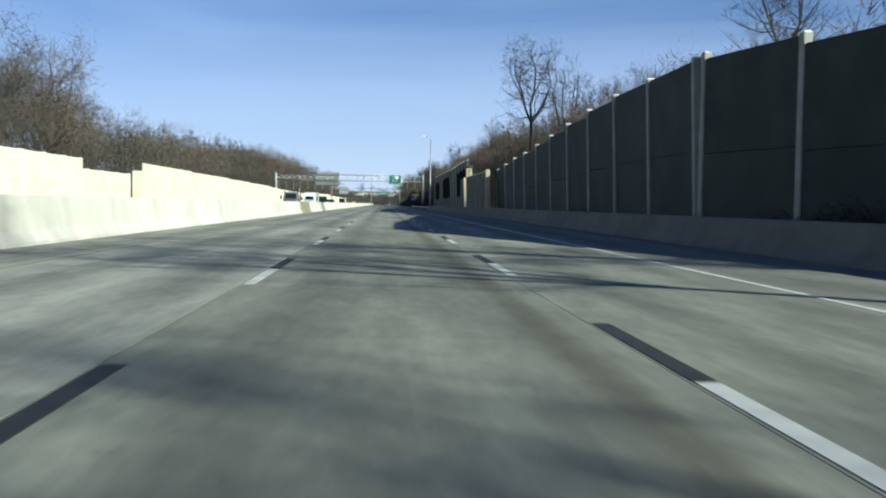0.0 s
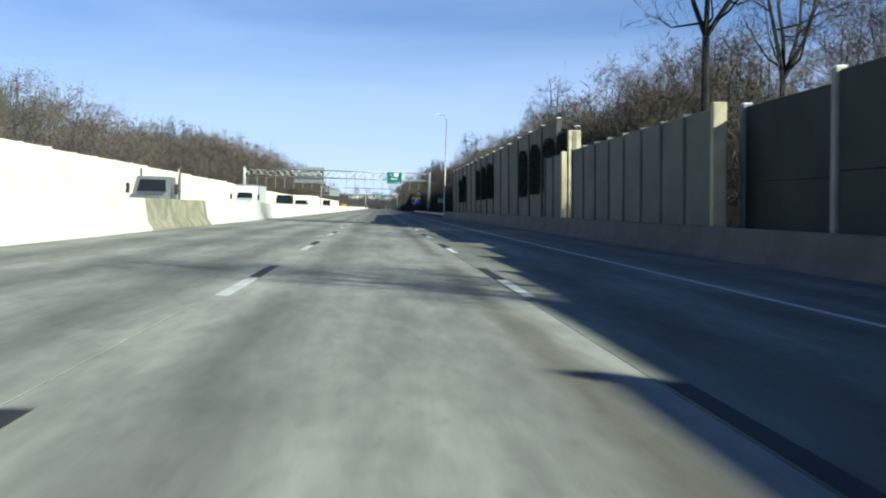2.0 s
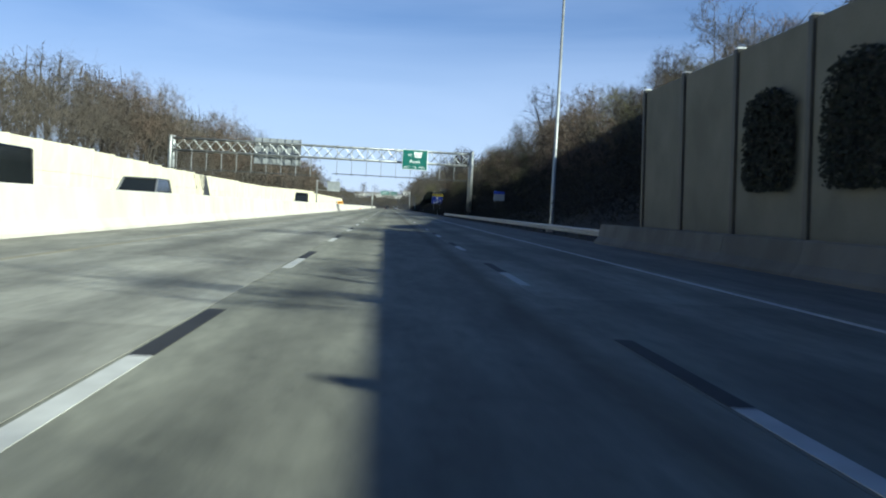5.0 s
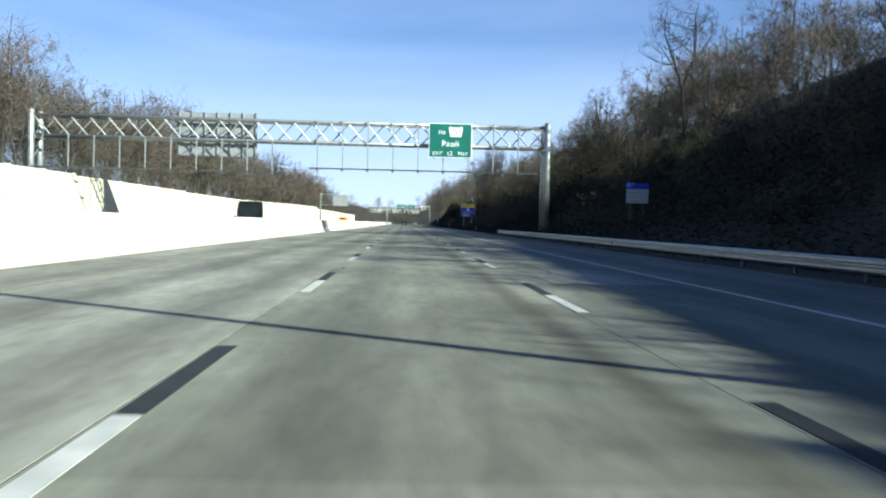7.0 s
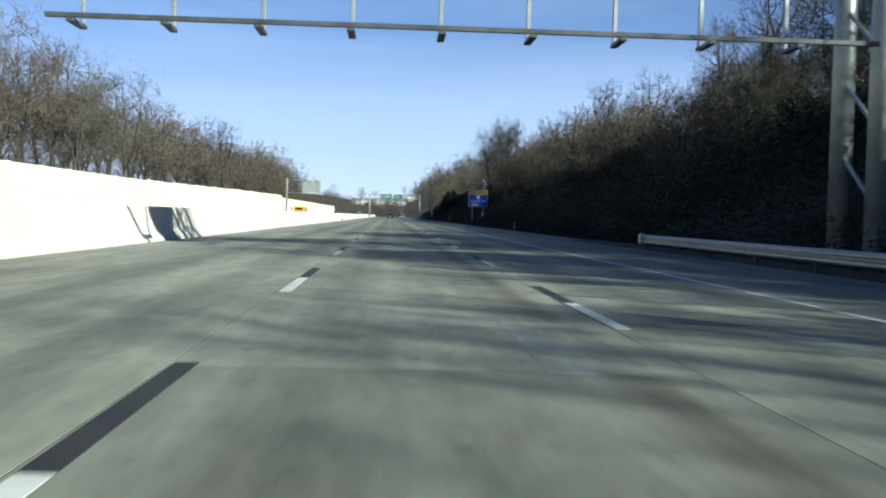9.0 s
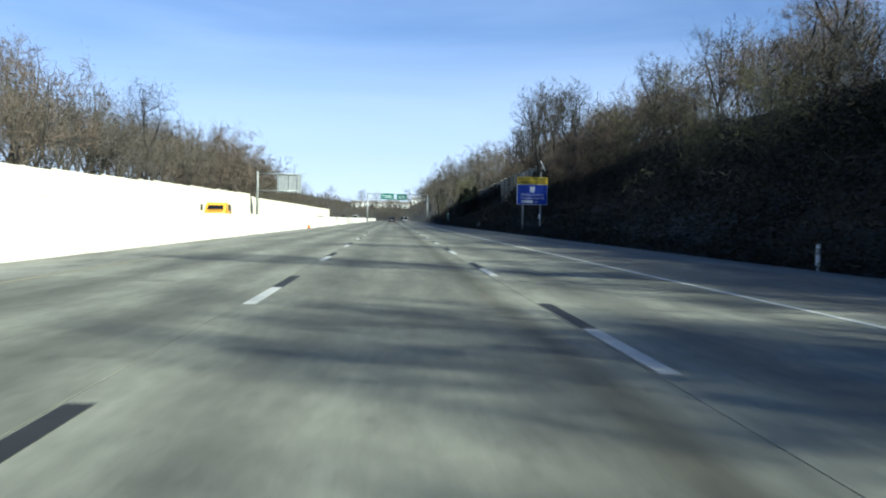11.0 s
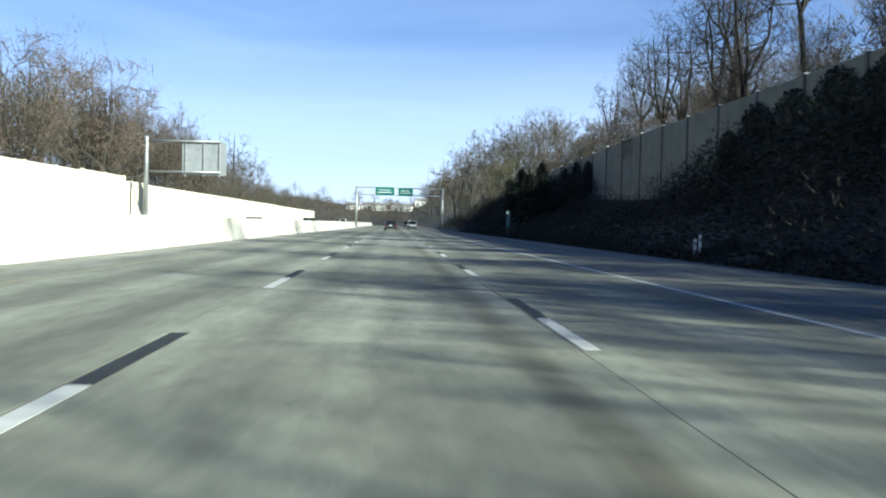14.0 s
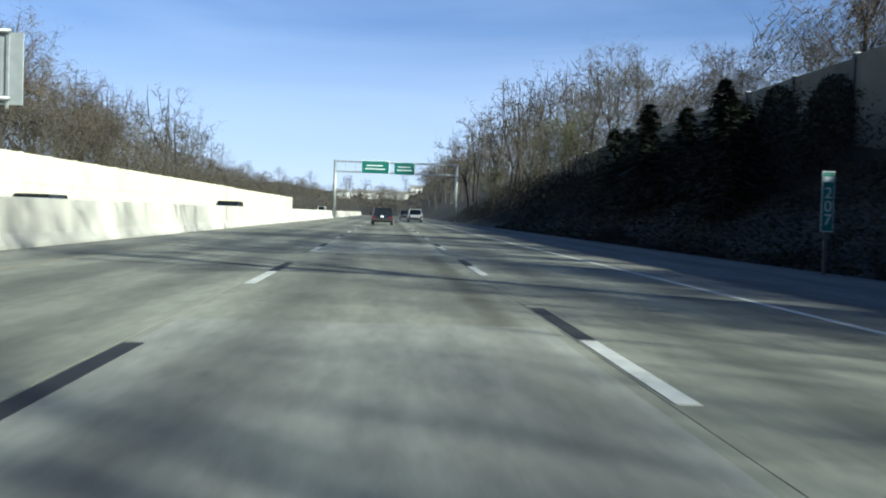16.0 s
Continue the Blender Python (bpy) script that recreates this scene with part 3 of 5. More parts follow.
def keystone(parent, x, z, y, s, material, name="route_badge", wide=1.0):
    g = Geo()
    pts = [(-0.98, 0.78), (-0.62, 0.78), (-0.62, 0.68), (0.62, 0.68), (0.62, 0.78), (0.98, 0.78), (1.06, 0.55), (0.80, -0.70), (-0.80, -0.70), (-1.06, 0.55)]
    g.loft([[(x + a * s * wide, y - 0.02, z + b * s) for a, b in pts], [(x + a * s * wide, y + 0.004, z + b * s) for a, b in pts]], True, True)
    return part(name, g, material, parent, "white keystone route badge")


# ---- sign gantry across both carriageways ----
def build_gantry():
    gy0, gy1 = 309.7, 311.9
    xl, xr = -32.8, 12.08
    zt, zb = 9.68, 7.90
    ga = empty("sign_gantry", at(0, 0), "galvanised box-truss sign gantry over the motorway", "sign gantry")
    for x in (xl, xr):
        for y in (gy0, gy1):
            part("post", Geo().tube([(x, y, -0.05), (x, y, 10.05), (x, y, 10.12)], [0.31, 0.29, 0.22], 16), GALV, ga, smooth=True)
            part("footing", Geo().tube([(x, y, -0.1), (x, y, 0.35), (x, y, 0.4)], [0.55, 0.55, 0.5], 16), BARRIER, ga, "round concrete footing")
        for z in (1.5, 3.5, 5.5, 7.2):
            part("brace", Geo().rod((x, gy0, z), (x, gy1, z + 1.6), 0.06), GALV, ga)
        part("bracket", Geo().box(x - 0.35, x + 0.35, gy0 - 0.2, gy1 + 0.2, zb - 0.25, zb - 0.05, 0.02), GALV, ga)
    for y in (gy0 + 0.35, gy1 - 0.35):
        for z in (zt, zb):
            part("chord", Geo().rod((xl, y, z), (xr, y, z), 0.14, 10), GALV, ga, smooth=True)
    n = 28
    step = (xr - xl) / n
    for i in range(n):
        a, b = xl + i * step, xl + (i + 1) * step
        for k, y in enumerate((gy0 + 0.35, gy1 - 0.35)):
            up = k
            part("diagonal", Geo().rod((a, y, zb if up else zt), (b, y, zt if up else zb), 0.07), GALV, ga)
        part("strut", Geo().rod((b, gy0 + 0.35, zt), (b, gy1 - 0.35, zt), 0.045), GALV, ga)
        part("strut", Geo().rod((b, gy0 + 0.35, zb), (b, gy1 - 0.35, zb), 0.045), GALV, ga)
    # service rails hung below the truss
    for x0, x1, dark in ((-8.7, 11.5, 0), (-32.4, -10.6, 1)):
        zr = 5.52 - 0.45 * dark
        part("service_rail", Geo().box(x0, x1, gy0 - 1.0, gy0 - 0.88, zr, zr + 0.12, 0.01), RAIL_STEEL, ga, "long dark rail hung under the truss")
        x = x0 + 0.6
        while x < x1:
            top = 9.9 if not dark else 8.0
            part("hanger", Geo().box(x - 0.05, x + 0.05, gy0 - 0.06, gy0 + 0.06, zr + 0.02, top, 0.01), GALV, ga)
            part("hanger_foot", Geo().box(x - 0.09, x + 0.09, gy0 - 1.05, gy0 + 0.08, zr - 0.10, zr - 0.01, 0.01), RAIL_STEEL, ga)
            x += 2.2
    # panel for oncoming traffic, seen from its back
    back = part("sign_back", Geo().box(-20.8, -13.7, gy1 + 0.12, gy1 + 0.18, 6.55, 10.45, 0.01), ALU, ga, "bare aluminium back of a wide sign")
    for i in range(7):
        x = -20.6 + i * 1.13
        part("rib", Geo().box(x - 0.05, x + 0.05, gy1 - 0.02, gy1 + 0.10, 6.45, 10.6, 0.01), GALV, back)
    return ga


build_gantry()


def build_exit_sign():
    s = empty("exit_sign", at(0, 0), "green exit sign with white lettering hung on the gantry", "road sign")
    y = 309.25
    x0, x1, z0, z1 = 1.60, 5.38, 6.82, 9.82
    part("border", Geo().box(x0, x1, y, y + 0.05, z0, z1, 0.02), SIGN_WHITE, s, "white border")
    part("face", Geo().box(x0 + 0.06, x1 - 0.06, y - 0.012, y - 0.002, z0 + 0.06, z1 - 0.06, 0.004), SIGN_GREEN, s)
    cx, yf = (x0 + x1) / 2, y - 0.022
    text_part("lettering", "TO", 0.44, cx - 0.78, 8.84, yf, SIGN_WHITE, s, "white lettering")
    keystone(s, cx + 0.45, 9.06, yf, 0.58, SIGN_WHITE)
    text_part("route_number", "252", 0.66, cx + 0.45, 8.83, yf - 0.026, SIGN_BLACK, s, "black route number", squeeze=0.9)
    text_part("lettering", "Paoli", 0.74, cx, 7.80, yf, SIGN_WHITE, s, "white lettering")
    text_part("lettering", "EXIT", 0.40, cx - 1.12, 7.06, yf, SIGN_WHITE, s, "white lettering")
    text_part("lettering", "1/2", 0.48, cx - 0.05, 7.03, yf, SIGN_WHITE, s, "white lettering", squeeze=0.85)
    text_part("lettering", "MILE", 0.40, cx + 1.10, 7.06, yf, SIGN_WHITE, s, "white lettering")
    for x in (x0 + 0.5, cx, x1 - 0.5):
        part("bracket", Geo().box(x - 0.06, x + 0.06, y + 0.052, y + 0.75, z0 - 0.1, z1 + 0.05, 0.01), GALV, s)


build_exit_sign()


# ---- far gantry with two green signs ----
def build_far_gantry():
    y = 660.0
    ga = empty("sign_gantry", at(0, 0), "grey steel sign gantry over one carriageway", "sign gantry")
    for x in (-7.9, 10.7):
        part("post", Geo().tube([(x, y, -0.05), (x, y, 8.9)], [0.26, 0.22], 12), GALV, ga, smooth=True)
    for z in (8.7, 7.15):
        part("chord", Geo().box(-7.9, 10.7, y - 0.14, y + 0.14, z - 0.14, z + 0.14, 0.02), GALV, ga)
    for i in range(13):
        x = -7.9 + 18.6 * i / 12
        part("strut", Geo().rod((x, y, 7.15), (x, y, 8.7), 0.05), GALV, ga)
    for x0, x1, z0, z1 in ((-3.9, 0.35, 6.95, 8.95), (1.05, 4.3, 6.9, 8.85)):
        s = empty("overhead_sign", at(0, 0), "green overhead direction sign with white writing", "road sign", "signs on the far gantry")
        part("border", Geo().box(x0, x1, y - 0.30, y - 0.25, z0, z1, 0.02), SIGN_WHITE, s)
        part("face", Geo().box(x0 + 0.06, x1 - 0.06, y - 0.312, y - 0.302, z0 + 0.06, z1 - 0.06, 0.003), SIGN_GREEN, s)
        w = x1 - x0
        for k, (a, b, zz, hh) in enumerate(((0.18, 0.78, 0.60, 0.06), (0.14, 0.86, 0.34, 0.06))):
            h = z1 - z0
            part("writing_bar", Geo().box(x0 + a * w, x0 + b * w, y - 0.326, y - 0.314, z0 + zz * h, z0 + (zz + hh) * h, 0.003), SIGN_WHITE, s)
        part("bracket", Geo().box((x0 + x1) / 2 - 0.5, (x0 + x1) / 2 + 0.5, y - 0.248, y - 0.141, z0 + 0.3, z1 - 0.2, 0.01), GALV, s)


build_far_gantry()


# ---- cantilever sign beyond the oncoming lanes, seen from its back ----
def build_cantilever():
    y = 560.0
    s = empty("cantilever_sign", at(0, 0), "grey cantilever sign seen from its aluminium back", "road sign")
    x = -28.55
    part("base_plate", Geo().box(x - 0.9, x + 0.9, y - 0.5, y + 0.5, -0.05, 1.2, 0.05), BARRIER, s, "concrete base block")
    part("post", Geo().tube([(x, y, 1.2), (x, y, 10.3), (x, y, 10.4)], [0.30, 0.26, 0.2], 14), GALV, s, smooth=True)
    for z in (9.95, 6.4):
        part("arm", Geo().tube([(x, y, z), (-20.0, y, z + 0.05)], [0.15, 0.11], 10), GALV, s, smooth=True)
    back = part("sign_back", Geo().box(-24.5, -19.4, y + 0.22, y + 0.28, 6.1, 9.95, 0.02), ALU, s, "bare aluminium sign back")
    for xx in (-24.1, -22.0, -20.2):
        part("rib", Geo().box(xx - 0.08, xx + 0.08, y + 0.10, y + 0.21, 5.9, 10.0, 0.01), GALV, back)


build_cantilever()


# ---- roadside signs and posts ----
def build_radio_sign():
    y = 449.3
    s = empty("information_sign", at(0, 0), "blue traveller information sign with a yellow panel on top", "road sign")
    for x in (13.15, 14.95):
        part("post", Geo().box(x - 0.07, x + 0.07, y + 0.09, y + 0.23, ground_z(x, y) - 0.3, 6.1, 0.01), GALV, s)
        part("beacon", Geo().tube([(x, y - 0.02, 6.12), (x, y - 0.02, 6.38)], [0.13, 0.13], 12), SIGN_BLACK, s, "dark flashing beacon")
    part("yellow_panel", Geo().box(12.50, 15.62, y, y + 0.08, 4.87, 5.60, 0.01), SIGN_YELLOW, s, "yellow panel")
    part("border", Geo().box(12.50, 15.62, y, y + 0.08, 2.78, 4.84, 0.02), SIGN_WHITE, s, "thin white border")
    part("blue_panel", Geo().box(12.54, 15.58, y - 0.012, y - 0.002, 2.82, 4.80, 0.004), SIGN_BLUE, s, "blue panel")
    f = y - 0.018
    text_line("lettering", "URGENT MESSAGE", 0.33, 14.06, 5.28, f, SIGN_BLACK, s, "black lettering", squeeze=0.95)
    text_line("lettering", "WHEN FLASHING", 0.33, 14.06, 4.95, f, SIGN_BLACK, s, "black lettering", squeeze=0.95)
    f = y - 0.024
    keystone(s, 14.06, 4.32, f, 0.42, SIGN_WHITE, "keystone_badge", 0.62)
    text_line("lettering", "TRAVELER INFO", 0.30, 14.06, 3.70, f, SIGN_WHITE, s, "white lettering")
    text_line("lettering", "TUNE RADIO TO", 0.30, 14.06, 3.36, f, SIGN_WHITE, s, "white lettering")
    part("writing_bar", Geo().box(12.95, 14.15, f - 0.01, f, 2.96, 3.22, 0.003), SIGN_WHITE, s, "white plate")
    text_part("lettering", "AM", 0.24, 14.5, 2.98, f, SIGN_WHITE, s, "white lettering")
    panel = Geo().loft([[(14.84, y + 0.10, 7.26), (14.90, y + 0.10, 7.29), (15.42, y + 0.10, 6.27), (15.36, y + 0.10, 6.24)],
                        [(14.84, y + 0.24, 7.26), (14.90, y + 0.24, 7.29), (15.42, y + 0.24, 6.27), (15.36, y + 0.24, 6.24)]], True, True)
    part("solar_panel", panel, SIGN_WHITE, s, "tilted pale solar panel")
    part("panel_mast", Geo().rod((15.02, y + 0.16, 6.0), (15.10, y + 0.16, 6.82), 0.04), GALV, s)
    part("control_box", Geo().box(14.75, 14.95, y - 0.12, y + 0.08, 1.35, 1.85, 0.02), SIGN_WHITE, s, "small white control box")


build_radio_sign()


def build_small_sign():
    y = 279.4
    s = empty("service_sign", at(0, 0), "small white roadside sign with a blue header", "road sign")
    gz = ground_z(13.1, y)
    for x in (12.75, 13.5):
        part("post", Geo().box(x - 0.05, x + 0.05, y + 0.05, y + 0.13, gz - 0.2, 3.6, 0.01), POST_DARK, s)
    part("panel", Geo().box(12.48, 13.78, y, y + 0.045, 2.50, 3.32, 0.01), SIGN_DULL, s)
    part("header", Geo().box(12.48, 13.78, y, y + 0.045, 3.33, 3.66, 0.01), SIGN_BLUE, s, "blue header")
    for k in range(3):
        part("writing_bar", Geo().box(12.66, 13.58 - 0.2 * k, y - 0.012, y - 0.001, 3.06 - 0.24 * k, 3.14 - 0.24 * k, 0.002), ALU, s)


build_small_sign()


def build_mile_marker():
    y, x = 527.3, 9.85
    s = empty("mile_marker", at(0, 0), "narrow green reference marker, its white figures greyed for the shade", "road sign")
    part("post", Geo().box(x - 0.04, x + 0.04, y + 0.02, y + 0.08, -0.1, 2.25, 0.01), POST_DARK, s)
    # border, figures and bar in greyed white: the marker's shade as colour
    part("border", Geo().box(x - 0.145, x + 0.145, y, y + 0.015, 0.95, 2.3, 0.004), SIGN_DULL, s)
    part("face", Geo().box(x - 0.125, x + 0.125, y - 0.008, y - 0.001, 0.97, 2.28, 0.002), SIGN_GREEN, s)
    for k, c in enumerate("207"):
        text_part("figure", c, 0.36, x, 1.70 - 0.30 * k, y - 0.016, SIGN_DULL, s, "white figure greyed for the shade")
    part("writing_bar", Geo().box(x - 0.1, x + 0.1, y - 0.018, y - 0.010, 2.06, 2.18, 0.002), SIGN_DULL, s)


build_mile_marker()


def build_delineator(x, y, h=1.1):
    s = empty("delineator_post", at(x, y), "thin white roadside delineator post", "delineator", "delineator posts")
    z = ground_z(x, y)
    part("stake", Geo().box(-0.05, 0.05, -0.02, 0.02, z - 0.1, z + h, 0.008), SIGN_WHITE, s)
    part("reflector", Geo().box(-0.045, 0.045, -0.032, -0.021, z + h - 0.25, z + h - 0.1, 0.004), GALV, s)


for x, y in ((10.5, 372.0), (11.0, 478.0), (11.3, 478.4)):
    build_delineator(x, y, 0.7)


def build_lamp_post():
    x, y = 10.15, 221.8
    s = empty("street_lamp", at(x, y), "tall galvanised street lamp with a short curved arm", "street lamp")
    part("pole", Geo().tube([(0, 0, -0.05), (0, 0, 0.5), (0, 0, 14.9)], [0.16, 0.13, 0.08], 12), GALV, s, smooth=True)
    part("base", Geo().box(-0.28, 0.28, -0.28, 0.28, -0.06, 0.45, 0.04), BARRIER, s, "concrete base")
    pts = [(0, 0, 14.85), (-0.15, 0, 15.5), (-0.6, 0, 15.8), (-1.3, 0, 15.9)]
    part("arm", Geo().tube(pts, [0.07, 0.06, 0.05, 0.045], 8), GALV, s, smooth=True)
    part("lamp_head", Geo().box(-1.85, -1.2, -0.14, 0.14, 15.82, 15.98, 0.05), SIGN_WHITE, s, "pale lamp head")


build_lamp_post()


def build_cone():
    s = empty("traffic_cone", at(-7.70, 439.2), "orange traffic cone standing by the barrier", "traffic cone")
    part("base", Geo().box(-0.18, 0.18, -0.18, 0.18, 0.0, 0.035, 0.012), SIGN_BLACK, s, "black rubber base")
    part("body", Geo().tube([(0, 0, 0.035), (0, 0, 0.70)], [0.14, 0.03], 16), ORANGE, s, smooth=True)
    part("collar", Geo().tube([(0, 0, 0.42), (0, 0, 0.52)], [0.078, 0.062], 16), SIGN_WHITE, s, "white reflective collar")


build_cone()


# ---- guide rail ----
def build_guide_rail():
    s = empty("guide_rail", at(0, 0), "galvanised steel guide rail on posts beside the shoulder", "guide rail")
    prof = [(0.0, 0.23), (-0.075, 0.28), (-0.075, 0.34), (-0.01, 0.38), (-0.01, 0.41), (-0.075, 0.45), (-0.075, 0.51), (0.0, 0.56)]
    full = prof + [(x + 0.008, z) for x, z in reversed(prof)]
    y = 196.0
    me = Geo().along_y([(x + 9.15, z) for x, z in full], 0.0, 3.82).mesh("beam", GALV)
    mp = Geo().box(9.19, 9.31, -0.05, 0.05, -0.1, 0.53, 0.01).mesh("post", POST_DARK)
    while y < 320:
        piece("beam", me, s, at(0, y))
        piece("post", mp, s, at(0, y + 0.2))
        y += 3.81
    part("end_terminal", Geo().box(8.98, 9.22, y, y + 0.35, 0.19, 0.61, 0.05), GALV, s, "rounded end terminal")
    piece("post", mp, s, at(0, y + 0.1))


build_guide_rail()

# dark strip over the shoulder's edge, standing in for shade below the rail
rail_shade_strip = new("rail_shade_strip", Geo().box(9.02, 10.9, 193.0, 336.0, -0.05, 0.035, 0.02).mesh("rail_shade_strip", GROUND))
tagged(rail_shade_strip, "dark strip added under the guide rail in place of its shade", "ground", kind="structure")


# ---- vehicles ----
def wheel(parent, x, y, r, w):
    t = part("wheel", Geo().tube([(x - w / 2, y, r), (x - w / 2 + 0.03, y, r), (x + w / 2 - 0.03, y, r), (x + w / 2, y, r)], [r * 0.86, r, r, r * 0.86], 20), TYRE, parent, "black tyre")
    side = 1 if x > 0 else -1
    part("rim", Geo().tube([(x + side * (w / 2 - 0.04), y, r), (x + side * (w / 2 + 0.012), y, r)], [r * 0.62, r * 0.58], 16), GALV, t, "bright wheel rim")


def car_body(width, stations):
    """Rows across the car from its tail to its nose: (y, z of the sill, z of the belt, half width factor)."""
    g = Geo()
    rows = []
    for y, z0, z1, k in stations:
        h = width / 2 * k
        rows.append([(-h * 0.90, y, z0), (-h, y, z0 + (z1 - z0) * 0.35), (-h * 0.985, y, z0 + (z1 - z0) * 0.8), (-h * 0.90, y, z1),
                     (h * 0.90, y, z1), (h * 0.985, y, z0 + (z1 - z0) * 0.8), (h, y, z0 + (z1 - z0) * 0.35), (h * 0.90, y, z0)])
    return g.loft(rows, True, True)


def build_car(name, m, paint, label, w, length, h, category="car", lights=True, belt=0.56, group=""):
    """A car or van whose tail faces the south of its own frame."""
    c = empty(name, m, label, category, group)
    L = length / 2
    zb = 0.25
    zw = h * belt
    part("body", car_body(w, [(-L, zb + 0.12, zw - 0.10, 0.90), (-L + 0.12, zb, zw, 0.97), (-L * 0.5, zb - 0.03, zw + 0.02, 1.0), (L * 0.45, zb - 0.03, zw, 1.0), (L * 0.62, zb, zw - 0.05, 0.98), (L - 0.12, zb, zw - 0.16, 0.95), (L, zb + 0.12, zw - 0.28, 0.86)]), paint, c, smooth=False)
    tail, nose = (-L + 0.15, L * 0.50)
    g = Geo()
    hw = w / 2
    van = category == "van"
    back_in, nose_in, top_w = (0.06, 0.80, 0.86) if van else (0.28, 0.85, 0.76)
    rows = [[(-hw * 0.90, tail, zw + 0.012), (hw * 0.90, tail, zw + 0.012), (hw * 0.90, nose, zw + 0.012), (-hw * 0.90, nose, zw + 0.012)],
            [(-hw * top_w, tail + back_in, h - 0.06), (hw * top_w, tail + back_in, h - 0.06), (hw * top_w, nose - nose_in, h - 0.06), (-hw * top_w, nose - nose_in, h - 0.06)]]
    if van:
        zm = zw + (h - zw) * 0.62
        rows.insert(1, [(-hw * 0.885, tail + 0.02, zm), (hw * 0.885, tail + 0.02, zm), (hw * 0.885, nose - 0.32, zm), (-hw * 0.885, nose - 0.32, zm)])
    part("glass", g.loft(rows, True, True), GLASS_DARK, c, "dark tinted windows")
    part("roof", Geo().box(-hw * top_w - 0.02, hw * top_w + 0.02, tail + back_in - 0.03, nose - nose_in + 0.05, h - 0.058, h, 0.025), paint, c)
    for x in (-1, 1):
        for y0, y1 in ((tail, tail + back_in), (nose, nose - nose_in)):
            if van and y0 == nose:
                part("pillar", Geo().tube([(x * hw * 0.895, nose, zw), (x * hw * 0.885, nose - 0.32, zm), (x * hw * (top_w + 0.005), y1, h - 0.04)], [0.045] * 3, 5), paint, c)
            else:
                part("pillar", Geo().rod((x * hw * 0.895, y0, zw), (x * hw * (top_w + 0.005), y1, h - 0.04), 0.045, 5), paint, c)
    for x in (-1, 1):
        for y in (-L * 0.62, L * 0.62):
            wheel(c, x * (hw - 0.12), y, 0.33 if h < 1.9 else 0.38, 0.22)
        part("tail_light", Geo().box(x * hw * 0.80 - 0.12, x * hw * 0.80 + 0.12, -L - 0.012, -L + 0.07, zw - 0.33, zw - 0.08, 0.02), RED_LENS, c, "red tail light")
        part("headlight", Geo().box(x * hw * 0.70 - 0.16, x * hw * 0.70 + 0.16, L - 0.06, L + 0.012, zw - 0.42, zw - 0.28, 0.02), CHROME, c, "clear headlight")
        part("mirror", Geo().box(x * (hw + 0.10) - 0.09, x * (hw + 0.10) + 0.09, nose - 0.28, nose - 0.16, zw + 0.02, zw + 0.20, 0.03), SIGN_BLACK, c, "door mirror")
    part("bumper", Geo().box(-hw * 0.92, hw * 0.92, -L - 0.06, -L + 0.10, zb + 0.10, zb + 0.32, 0.04), SIGN_BLACK, c, "dark bumper")
    part("bumper", Geo().box(-hw * 0.88, hw * 0.88, L - 0.08, L + 0.05, zb + 0.06, zb + 0.28, 0.04), SIGN_BLACK, c, "dark bumper")
    part("plate", Geo().box(-0.15, 0.15, -L - 0.075, -L - 0.062, zb + 0.40, zb + 0.55, 0.003), SIGN_WHITE, c, "pale blank plate")
    return c


build_car("suv", at(-0.25, 593.0), CAR_NAVY, "dark navy estate car ahead in the middle lane", 1.86, 4.6, 1.46)
build_car("white_car", at(3.75, 634.0), CAR_WHITE, "white estate car ahead in the outer lane", 1.84, 4.5, 1.62)
build_car("dark_car", at(3.6, 700.0), CAR_GREY, "dark grey car far ahead", 1.86, 4.6, 1.7)
build_car("van", at(-12.2, 298.5, 0, 180), CAR_BLACK, "black van standing in the oncoming lanes", 1.76, 3.6, 2.40, "van", belt=0.46, group="oncoming traffic")
build_car("van", at(-11.4, 186.0, 0, 180), CAR_BLACK, "black van with a dark windscreen in the oncoming lanes", 1.9, 4.9, 2.2, "van", belt=0.5, group="oncoming traffic")
build_car("car", at(-10.6, 201.5, 0, 180), CAR_GREY, "grey car in the oncoming lanes behind the barrier", 1.8, 4.6, 1.75, group="oncoming traffic")
build_car("car", at(-11.2, 578.0, 0, 180), CAR_BLACK, "black car in the oncoming lanes behind the barrier", 1.8, 4.6, 1.52, group="oncoming traffic")
build_car("car", at(-14.5, 548.0, 0, 180), CAR_BLACK, "dark low car in the oncoming lanes", 1.8, 4.6, 1.36, group="oncoming traffic")
build_car("car", at(-14.0, 726.0, 0, 180), CAR_WHITE, "white car far off in the oncoming lanes", 1.9, 4.9, 2.0, group="oncoming traffic")


